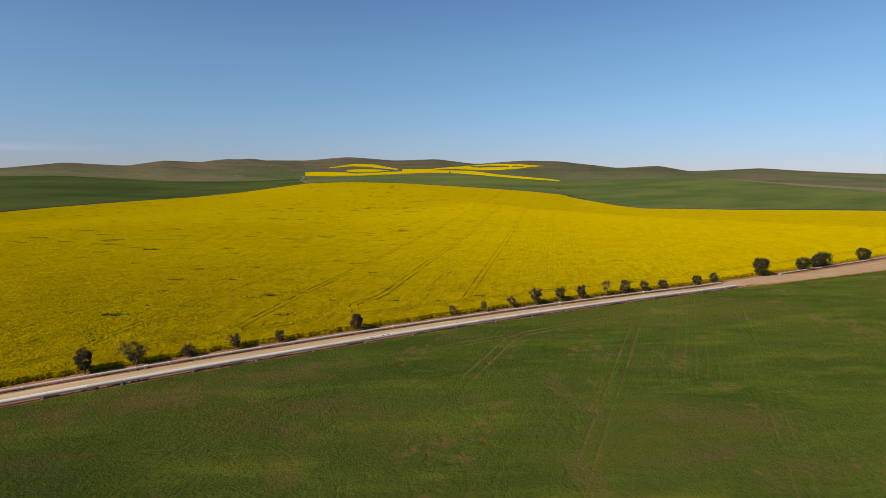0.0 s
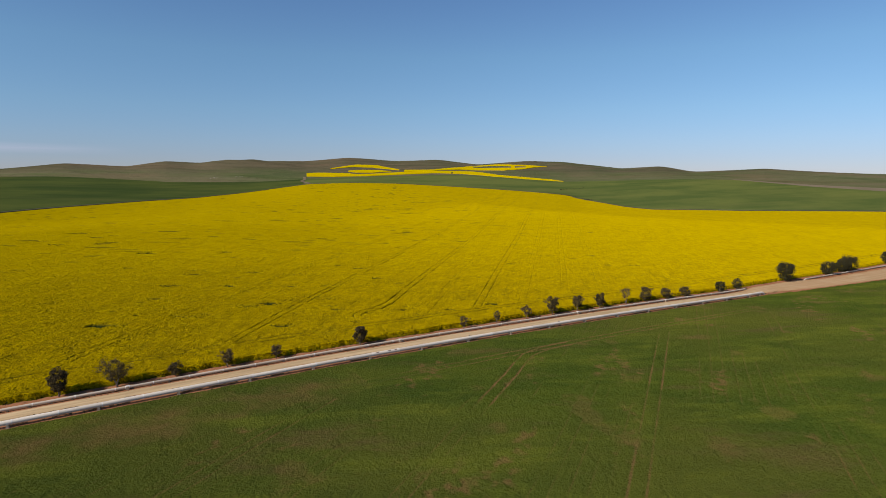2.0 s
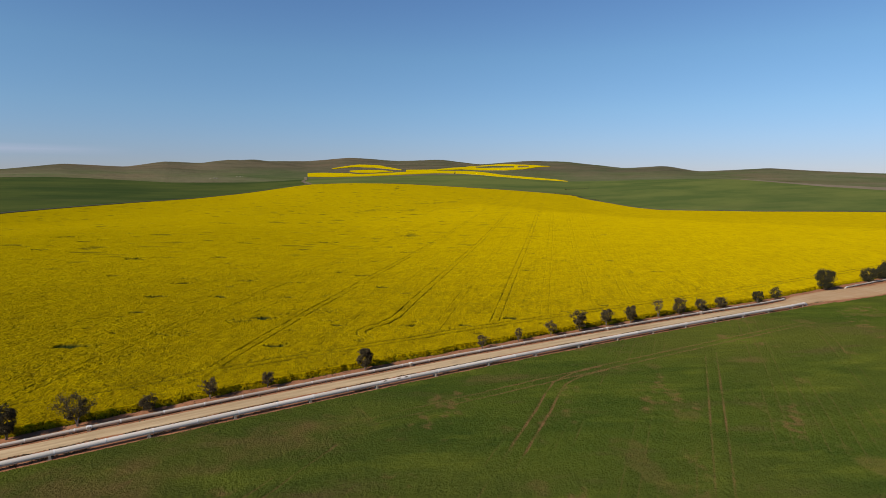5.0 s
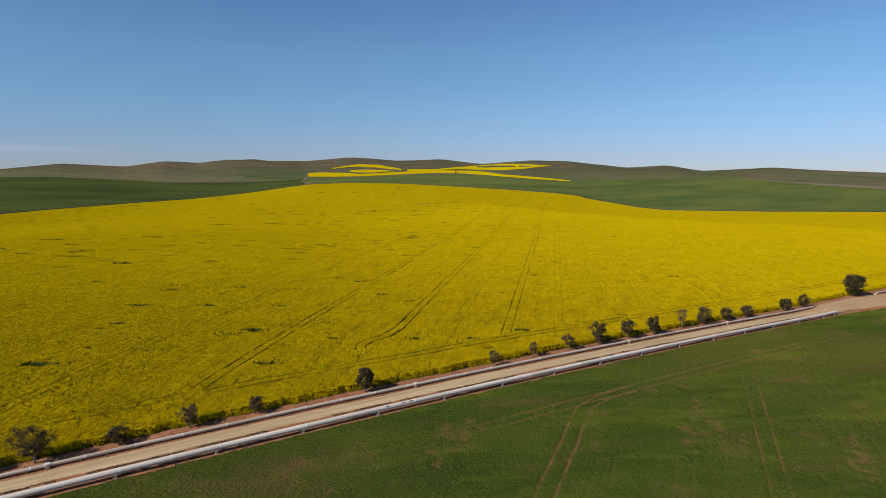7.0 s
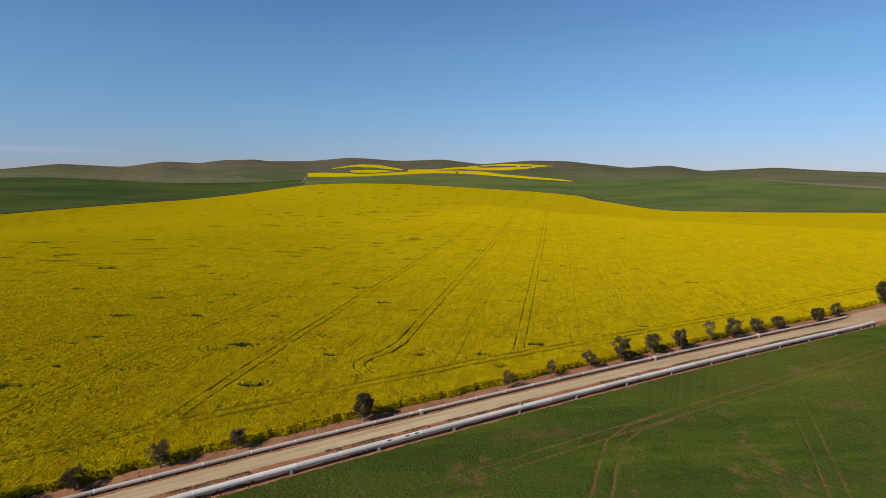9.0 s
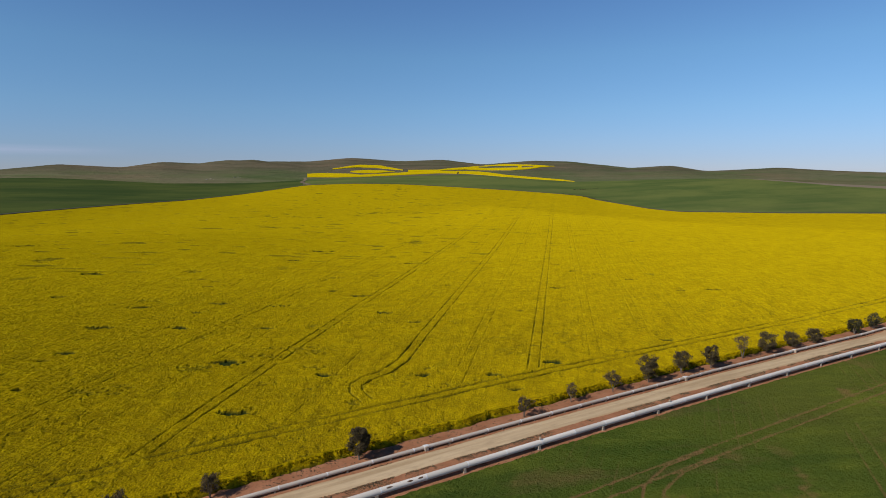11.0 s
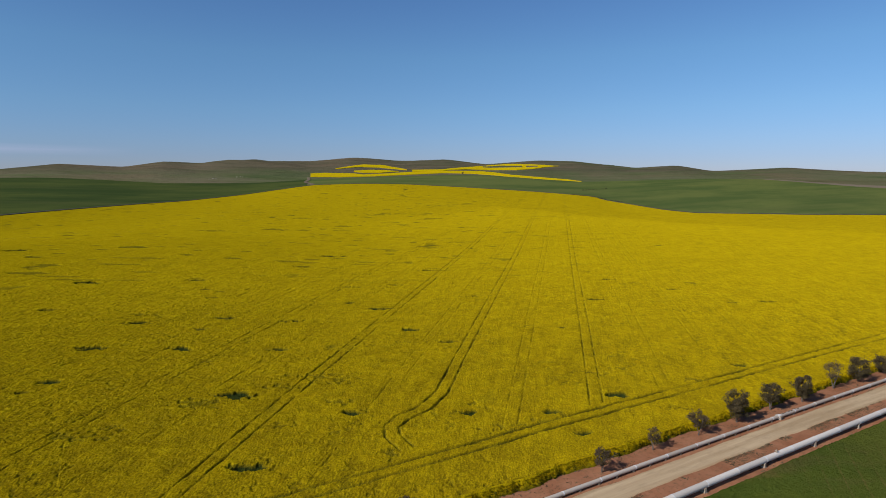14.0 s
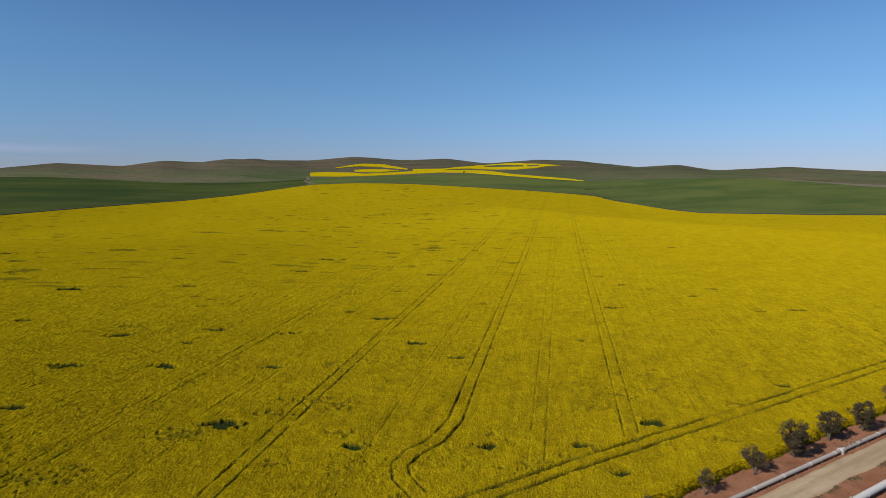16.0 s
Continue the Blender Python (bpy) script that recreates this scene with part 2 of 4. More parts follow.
def canola_paint():
    p = Paint("canola", 0.9, 0, 0.0)
    grain = p.noise(4.2, 4, rough=0.75)
    clump = p.noise(0.5, 3)
    rows = p.noise(0.8, 3, (9.0, 1.0, 1.0), ROW_WAY)
    broad = p.noise(0.010, 3)
    yellow = p.mix(p.ramp(broad, 0.3, 0.7), (0.452, 0.337, 0.0018), (0.500, 0.376, 0.0024))
    yellow = p.mix(p.ramp(clump, 0.35, 0.7), yellow, (0.420, 0.290, 0.0018))
    # yellow as it looks in shadow, painted low among the flower heads
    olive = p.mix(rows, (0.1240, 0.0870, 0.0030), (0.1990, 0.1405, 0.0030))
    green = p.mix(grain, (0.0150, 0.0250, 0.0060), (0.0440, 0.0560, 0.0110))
    tuft_tone = p.math("ADD", p.attribute("tuft_tone"), p.math("MULTIPLY", p.math("SUBTRACT", grain, 0.5), 1.05))
    tuft_tone = p.math("ADD", tuft_tone, p.math("MULTIPLY", p.math("SUBTRACT", rows, 0.5), 0.22))
    crop = p.mix(p.ramp(tuft_tone, 0.10, 0.62), olive, yellow)
    bloom = p.math("ADD", p.attribute("bloom"), p.math("MULTIPLY", p.math("SUBTRACT", grain, 0.5), 0.5))
    p.color(p.mix(p.ramp(bloom, 0.22, 0.86), green, crop))
    p.b.inputs["Diffuse Roughness"].default_value = 0.5
    p.bump(grain, 0.18, 0.7)
    return p.mat


def wheat_paint(name="wheat", worn=1.0):
    p = Paint(name, 0.9, 0, 0.0)
    grain = p.noise(6.5, 5, rough=0.75)
    rows = p.noise(3.0, 3, (10.0, 1.0, 1.0), WHEAT_WAY)
    patch = p.noise(0.075, 5, (2.2, 1.0, 1.0), -30, 0.65)
    broad = p.noise(0.014, 2)
    lush = p.noise(0.09, 5, (3.2, 1.0, 1.0), -24, 0.66)
    green = p.mix(p.ramp(patch, 0.36, 0.62), (0.0410, 0.0710, 0.0128), (0.0740, 0.1010, 0.0155))
    green = p.mix(p.ramp(broad, 0.40, 0.62, 0, 0.55), green, (0.1050, 0.1060, 0.0215))
    green = p.mix(p.ramp(lush, 0.52, 0.66, 0, 0.85), green, (0.1200, 0.1420, 0.0200))
    green = p.mix(p.ramp(lush, 0.44, 0.30, 0, 0.75), green, (0.1080, 0.0790, 0.0330))
    green = p.mix(p.ramp(grain, 0.35, 0.7), p.mix(0.45, green, (0.0150, 0.0220, 0.0023)), green)
    green = p.mix(p.math("MULTIPLY", p.ramp(rows, 0.5, 0.75), 0.22), green, (0.0850, 0.0800, 0.0140))
    fleck = p.noise(5.0, 3, rough=0.7)
    green = p.mix(p.ramp(fleck, 0.56, 0.74, 0, 0.6), green, (0.1250, 0.1350, 0.0300))
    bare = p.mix(grain, (0.1200, 0.0640, 0.0260), (0.1900, 0.1150, 0.0520))
    thin = p.math("ADD", p.attribute("bare"), p.math("MULTIPLY", p.math("SUBTRACT", grain, 0.5), 0.9))
    p.color(p.mix(p.ramp(thin, 0.22, 0.78, 0.0, worn), green, bare))
    p.b.inputs["Diffuse Roughness"].default_value = 0.6
    clump = p.noise(1.9, 4, rough=0.6)
    p.bump(p.math("ADD", clump, p.math("MULTIPLY", grain, 0.35)), 0.50, 1.0)
    return p.mat


def far_green_paint(name, dark, light, pale):
    p = Paint(name, 0.9, 0, 0.0)
    broad = p.noise(0.008, 5, (1.6, 1.0, 1.0), 20, 0.62)
    lines = p.noise(0.020, 4, (9.0, 1.0, 1.0), -12)
    fine = p.noise(0.06, 4)
    c = p.mix(p.ramp(broad, 0.40, 0.60), dark, light)
    c = p.mix(p.ramp(lines, 0.45, 0.70, 0, 0.45), c, pale)
    p.color(p.mix(p.ramp(fine, 0.5, 0.85, 0, 0.4), c, dark))
    p.bump(fine, 0.6, 0.4)
    return p.mat


def pasture_paint():
    p = Paint("pasture", 0.9, 0, 0.0)
    broad = p.noise(0.0022, 5, rough=0.6)
    mid = p.noise(0.010, 5, (2.5, 1.0, 1.0), -25, 0.65)
    fine = p.noise(0.05, 5, rough=0.7)
    high = p.n.new("ShaderNodeSeparateXYZ")
    p.l.new(p.co, high.inputs[0])
    scrub = p.ramp(p.math("ADD", high.outputs["Z"], p.math("MULTIPLY", p.math("SUBTRACT", broad, 0.5), 55.0)), 38, 56)
    c = p.mix(p.ramp(broad, 0.38, 0.60), (0.0880, 0.1090, 0.0440), (0.1240, 0.1220, 0.0620))
    c = p.mix(p.ramp(mid, 0.45, 0.70, 0, 0.6), c, (0.1520, 0.1350, 0.0850))
    c = p.mix(p.ramp(mid, 0.44, 0.28, 0, 0.8), c, (0.0560, 0.0720, 0.0240))
    red = p.noise(0.0035, 4, (1.8, 1.0, 1.0), 35, 0.6)
    c = p.mix(p.math("MULTIPLY", scrub, 0.8), c, p.mix(p.ramp(mid, 0.35, 0.65), (0.0700, 0.0640, 0.0400), (0.1300, 0.1060, 0.0680)))
    c = p.mix(p.ramp(red, 0.50, 0.66, 0, 0.45), c, (0.1650, 0.1120, 0.0740))
    c = p.mix(p.ramp(red, 0.44, 0.34, 0, 0.55), c, (0.0600, 0.0860, 0.0340))
    p.color(p.mix(p.ramp(fine, 0.50, 0.75, 0, 0.38), c, (0.0480, 0.0480, 0.0220)))
    p.bump(p.math("ADD", mid, p.math("MULTIPLY", fine, 0.3)), 14.0, 0.7)
    return p.mat


def stubble_paint():
    p = Paint("fallow", 0.9, 0, 0.0)
    n = p.noise(0.012, 5, (6, 1, 1), 30)
    p.color(p.mix(p.ramp(n, 0.3, 0.7), (0.1155, 0.0939, 0.0608), (0.2010, 0.1640, 0.1155)))
    return p.mat


def soil_paint():
    p = Paint("red_soil", 0.9, 0, 0.0)
    a, b, c = p.noise(0.25, 4), p.noise(1.7, 5, rough=0.65), p.noise(9.0, 3)
    col = p.mix(p.ramp(a, 0.35, 0.65), (0.250, 0.104, 0.053), (0.340, 0.158, 0.086))
    col = p.mix(p.ramp(b, 0.52, 0.75, 0, 0.7), col, (0.079, 0.067, 0.036))
    p.color(p.mix(p.ramp(c, 0.4, 0.8, 0, 0.5), col, (0.330, 0.170, 0.090)))
    p.bump(p.math("ADD", b, p.math("MULTIPLY", c, 0.4)), 0.12, 0.7)
    return p.mat


def road_paint():
    p = Paint("gravel", 0.9, 0, 0.0)
    a, b, c = p.noise(0.9, 4, (22, 1, 1), 0), p.noise(1.1, 5, (3, 1, 1), 0, 0.65), p.noise(14.0, 3)
    col = p.mix(p.ramp(a, 0.38, 0.62), (0.360, 0.254, 0.142), (0.500, 0.372, 0.225))
    col = p.mix(p.ramp(b, 0.5, 0.78, 0, 0.6), col, (0.250, 0.180, 0.105))
    col = p.mix(p.ramp(p.attribute("red"), 0.2, 1.0), col, p.mix(b, (0.310, 0.160, 0.078), (0.430, 0.262, 0.138)))
    p.color(p.mix(p.ramp(c, 0.35, 0.8, 0, 0.4), col, (0.470, 0.365, 0.235)))
    p.bump(p.math("ADD", b, p.math("MULTIPLY", c, 0.3)), 0.06, 0.7)
    return p.mat


def pipe_paint(name, base, dirty):
    p = Paint(name, 0.55, 0, 0.15)
    a, b = p.noise(0.35, 4, (4, 1, 1)), p.noise(3.0, 5, rough=0.7)
    tone = p.mix(p.ramp(p.chance(), 0.35, 0.9, 0, 0.6), base, tuple(0.35 * v + 0.45 * w for v, w in zip(base, dirty)))
    col = p.mix(p.ramp(a, 0.4, 0.72, 0, 0.5), tone, dirty)
    p.color(p.mix(p.ramp(b, 0.60, 0.72, 0, 0.6), col, tuple(0.5 * v for v in dirty)))
    p.l.new(p.ramp(b, 0.3, 0.7, 0.5, 0.75), p.b.inputs["Roughness"])
    return p.mat


def plain_paint(name, one, two, scale, roughness=0.85, bump=0.02):
    p = Paint(name, roughness)
    n = p.noise(scale, 5, rough=0.65)
    p.color(p.mix(p.ramp(n, 0.3, 0.7), one, two))
    p.bump(n, bump, 0.6)
    return p.mat


def leaf_paint(name, one, two):
    p = Paint(name, 0.7, 0, 0.12)
    p.color(p.mix(p.island(), one, two))
    return p.mat


ROW_WAY, WHEAT_WAY = 48.7, 36.3
CANOLA, WHEAT, PASTURE, FALLOW, SOIL, ROAD = canola_paint(), wheat_paint(), pasture_paint(), stubble_paint(), soil_paint(), road_paint()
DARK_GREEN = far_green_paint("distant_wheat", (0.036, 0.057, 0.017), (0.064, 0.083, 0.022), (0.086, 0.095, 0.030))
LIGHT_GREEN = far_green_paint("distant_barley", (0.072, 0.102, 0.029), (0.112, 0.134, 0.037), (0.148, 0.152, 0.047))
WHITE_PIPE = pipe_paint("white_pipe", (0.66, 0.60, 0.53), (0.48, 0.42, 0.35))
GREY_PIPE = pipe_paint("grey_pipe", (0.50, 0.44, 0.37), (0.30, 0.23, 0.17))
RING_STEEL = plain_paint("ring_steel", (0.55, 0.54, 0.52), (0.68, 0.66, 0.64), 4.0, 0.5)
DULL_CONCRETE = plain_paint("dull_concrete", (0.150, 0.112, 0.078), (0.250, 0.195, 0.140), 3.0)
CONCRETE = plain_paint("concrete", (0.27, 0.215, 0.155), (0.42, 0.345, 0.26), 3.0)
RUST = plain_paint("rusty_steel", (0.0608, 0.0331, 0.0216), (0.1340, 0.0793, 0.0485), 5.0)
BARK = plain_paint("bark", (0.0793, 0.0608, 0.0485), (0.1578, 0.1278, 0.1032), 4.0)
LEAF_DARK = leaf_paint("gum_leaf", (0.030, 0.023, 0.010), (0.105, 0.079, 0.038))
LEAF_GREY = leaf_paint("grey_leaf", (0.040, 0.028, 0.013), (0.125, 0.088, 0.046))
LEAF_GREEN = leaf_paint("green_leaf", (0.018, 0.018, 0.008), (0.062, 0.056, 0.025))
WEED = leaf_paint("weed_leaf", (0.058, 0.046, 0.024), (0.150, 0.112, 0.066))


# ---- the ground, one sheet to the horizon ----
def ground_sheet():
    b = np.concatenate([np.arange(-180, -60, 2.0), np.arange(-60, 60, 0.4), np.arange(60, 180.1, 2.0)])
    r = np.concatenate([[1, 40], np.arange(70, 520, 14.0), np.arange(530, 3600, 22.0), np.arange(3650, 4960, 100)])
    bb, rr = np.meshgrid(b, r, indexing="ij")
    x, y = spot(bb, rr)
    z = land(x, y)
    z = z + hills(x, y) - 0.6 * (1 - ease(480, 600, rr))
    v = np.stack([x, y, z], -1).reshape(-1, 3)
    q = grid_quads(*bb.shape)[:, ::-1]
    return tagged(new("ground", mesh_of("ground", v, q, (PASTURE,), True)), "dry olive-brown pasture land with low rolling hills", "ground", kind="structure")


ground_sheet()


def belt(name, low, high, material, lift, label, category, kind="stuff", rows=24, step=0.12, bloom=None):
    """A crop or fallow between two lines of (bearing, distance), laid on the land."""
    b0, b1 = max(low[0][0], high[0][0]), min(low[-1][0], high[-1][0])
    b = np.arange(b0, b1 + step, step)
    lo, hi = np.interp(b, *zip(*low)), np.interp(b, *zip(*high))
    s = np.linspace(0, 1, rows)
    rr = lo[:, None] * (1 - s) + hi[:, None] * s
    x, y = spot(b[:, None] + 0 * rr, rr)
    z = land(x, y) + hills(x, y) + lift
    v = np.stack([x, y, z], -1)
    skirt = v[:, :1].copy()
    skirt[..., 2] -= lift + 1.0
    v = np.concatenate([skirt, v], 1)
    keys = {} if bloom is None else {"bloom": np.full(v.shape[0] * v.shape[1], bloom), "tuft_tone": np.full(v.shape[0] * v.shape[1], 0.6)}
    me = mesh_of(name, v.reshape(-1, 3), grid_quads(v.shape[0], v.shape[1])[:, ::-1], (material,), True, **keys)
    return tagged(new(name, me), label, category, kind=kind)


edge_line = [(b, r + 1.0) for b, r, z in EDGE]
belt_line = [(b, r) for b, r, z in BELT]
pick = lambda rows, b0, b1: [(b, float(np.interp(b, *zip(*rows)))) for b in np.arange(b0, b1 + 0.01, 0.4)]
field_line = [(b, r + 9.0) for b, r in edge_line]
belt("wheat_field", pick(field_line, -48, -13.8), pick(belt_line, -48, -13.8), DARK_GREEN, 0.5, "dark green young wheat on a distant slope", "wheat field", rows=40)
belt("barley_field", pick(field_line, -13.75, 52), pick(belt_line, -13.75, 52), LIGHT_GREEN, 0.5, "mid-green young barley in the valley beyond the flowering crest", "barley field", rows=40)
belt("fallow_field", pick(belt_line, 26.6, 52), [(b, r + 25 + 9 * min(b - 26.6, 14)) for b, r in pick(belt_line, 26.6, 52)], FALLOW, 0.4, "pale bare fallow strip below the hills", "field")
MARGIN = plain_paint("field_margin", (0.030, 0.034, 0.014), (0.065, 0.065, 0.028), 0.2)
belt("field_margin", edge_line, field_line, MARGIN, 1.45, "dark weedy strip along the far edge of the crop", "field margin", rows=3)


def farm_track():
    way = [(-13.35, 972), (-13.45, 1040), (-13.95, 1150), (-14.05, 1260), (-13.75, 1380), (-13.8, 1480)]
    s = np.linspace(0, len(way) - 1, 60)
    b, d = (np.interp(s, np.arange(len(way)), [w[k] for w in way]) for k in (0, 1))
    rows = []
    for off in (-3.5, 0.0, 3.5):
        x, y = spot(b + np.degrees(off / d), d)
        rows.append(np.stack([x, y, land(x, y) + 1.0], -1))
    v = np.stack(rows).reshape(-1, 3)
    tagged(new("farm_track", mesh_of("farm_track", v, grid_quads(3, 60)[:, ::-1], (FALLOW,), True)), "pale dirt farm track between two fields", "track", kind="structure")


farm_track()
FAR_YELLOW = [
    ([(-13.6, 1514), (-10.8, 1496), (-7.6, 1528), (-4.4, 1592), (-1.2, 1653), (1.5, 1632), (3.7, 1560), (5.2, 1493), (7.9, 1452), (10.5, 1445), (11.6, 1424)],
     [(-13.6, 1660), (-12.4, 1678), (-9.7, 1640), (-8.7, 1596), (-6.6, 1654), (-5.5, 1698), (-2.2, 1751), (2.7, 1792), (3.7, 1750), (5.3, 1599), (7.4, 1540), (10.5, 1489), (11.6, 1438)]),
    ([(-9.6, 1716), (-8.7, 1688), (-7.1, 1694), (-5.5, 1760)], [(-9.6, 1756), (-8.1, 1816), (-6.5, 1822), (-5.5, 1778)]),
    ([(-11.3, 1840), (-10.3, 1876), (-8.7, 1976), (-7.1, 1998), (-5.5, 1904), (-4.6, 1846)], [(-11.3, 1872), (-10.3, 1960), (-8.7, 2154), (-7.1, 2174), (-5.5, 2006), (-4.6, 1882)]),
    ([(-4.1, 1738), (-1.1, 1777), (1.6, 1912), (3.8, 1938), (5.9, 1897), (7.6, 1966), (10.0, 2225)], [(-4.1, 1860), (-1.1, 1847), (1.7, 2126), (3.4, 2566), (5.0, 2663), (7.1, 2406), (10.0, 2273)]),
]
for low, high in FAR_YELLOW:
    belt("canola_field", low, high, CANOLA, 1.2, "bright yellow flowering canola on a far hillside", "canola field", bloom=0.95, rows=30)
for low, high in (([(2.8, 2174), (4.4, 2163), (6.4, 2109)], [(2.8, 2236), (4.4, 2335), (6.4, 2193)]), ([(6.9, 2095), (7.9, 2088)], [(6.9, 2185), (7.9, 2148)])):
    belt("fallow_field", low, high, PASTURE, 2.6, "bare brown strip left inside a yellow field", "field", rows=12)


# ---- the canola field ----
EDGE_Y = 137.3
TRAMS = np.array([-27.0, 26.5, 53.9, 79.9, 107.2, 134.2, 161.0, 188.0])
WEAR = np.array([0.35, 0.95, 1.0, 0.95, 0.75, 0.6, 0.5, 0.4])
FAINT = np.array([-13.0, 0.0, 13.5, 40.5, 63.4, 93.5, 121.0])
TURN_LINE = [(84.0, 177.2), (76.2, 168.1), (70.4, 163.7), (65.2, 161.8), (62.3, 159.9), (61.0, 156.6), (61.3, 152.0)]
# bare holes in the crop: place, length, depth
HOLES = [(43.0, 184.6, 6.6, 1.0), (20.0, 229.2, 6.4, 1.0), (37.6, 219.2, 5.6, 0.9), (13.7, 208.8, 5.4, 0.85), (56.3, 207.8, 4.6, 0.85), (92.8, 193.9, 3.6, 0.95),
         (58.5, 167.9, 4.0, 0.9), (75.6, 158.4, 2.8, 0.95), (89.6, 207.7, 4.4, 0.9), (92.0, 232.2, 6.4, 0.85), (65.5, 230.9, 4.2, 1.0), (29.7, 248.2, 6.0, 1.0),
         (16.4, 308.0, 7.5, 1.0), (109.9, 336.5, 9.5, 1.0), (91.8, 311.5, 7.0, 1.0), (135.7, 285.2, 5.2, 1.0), (155.8, 210.6, 4.2, 1.0), (185.2, 233.2, 5.0, 0.95),
         (190.0, 208.9, 4.6, 1.0), (200.4, 182.0, 4.2, 0.9), (103.4, 151.8, 3.6, 0.85), (-1.6, 181.2, 7.0, 0.85), (41.1, 158.0, 4.6, 0.9), (515.0, 371.0, 22.0, 0.8), (-13.5, 395.5, 13.0, 0.9)]
# lesser gaps: place, length
FLECKS = [(43.3, 234.1, 3.4), (50.4, 243.1, 5.4), (50.7, 269.4, 3.0), (50.7, 282.1, 3.2), (54.5, 276.5, 3.2), (7.8, 274.6, 4.0), (49.0, 297.6, 6.0), (117.8, 334.4, 4.6),
          (127.9, 333.8, 4.0), (110.8, 263.2, 4.4), (86.9, 243.9, 3.4), (171.4, 347.2, 8.5), (189.7, 349.0, 5.6), (187.8, 334.9, 5.4), (214.9, 470.8, 8.0), (179.2, 292.0, 3.6),
          (163.4, 276.5, 4.2), (125.4, 233.8, 2.2), (189.6, 249.9, 4.6), (188.8, 186.2, 4.0), (282.0, 289.6, 6.0), (188.2, 223.4, 3.4), (205.8, 213.3, 4.2), (123.8, 190.6, 2.6),
          (88.0, 151.9, 3.0), (87.1, 143.5, 2.4), (138.4, 151.3, 3.0), (7.2, 187.5, 2.4), (15.2, 208.3, 1.8), (9.8, 204.9, 2.0), (2.0, 196.0, 2.0), (56.5, 383.7, 5.6), (-22.0, 348.0, 8.0)]
# green weedy tangles where the flowers stand thin: place, length
TANGLES = [(58.4, 185.1, 11.5), (36.0, 183.6, 8.0), (68.2, 203.0, 4.0), (96.0, 266.5, 5.0), (167.0, 187.0, 7.5), (107.8, 162.1, 3.6), (114.0, 161.7, 4.2), (77.7, 150.9, 6.0), (108.0, 142.5, 3.6),
           (41.1, 206.9, 4.0), (47.7, 168.5, 3.4), (24.9, 180.6, 5.0), (19.4, 179.5, 7.0), (58.2, 172.6, 4.4), (50.9, 185.4, 5.0), (54.1, 162.5, 2.2), (117.1, 196.0, 3.4), (31.3, 257.4, 7.0),
           (78.5, 150.9, 5.4), (83.6, 150.7, 4.2), (88.0, 150.2, 3.4), (107.2, 143.0, 3.8), (121.4, 150.4, 4.6), (78.6, 160.8, 2.6), (79.3, 158.4, 2.4), (118.9, 167.7, 3.0), (106.5, 149.9, 3.0), (58.4, 151.8, 3.6)]


def along(x, y, way):
    a = radians(way)
    return x * math.cos(a) + y * math.sin(a), -x * math.sin(a) + y * math.cos(a)


def to_line(x, y, points):
    best = np.full(np.shape(x), 1e9)
    for (ax, ay), (bx, by) in zip(points, points[1:]):
        dx, dy = bx - ax, by - ay
        s = np.clip(((x - ax) * dx + (y - ay) * dy) / (dx * dx + dy * dy), 0, 1)
        best = np.minimum(best, np.hypot(x - ax - s * dx, y - ay - s * dy))
    return best


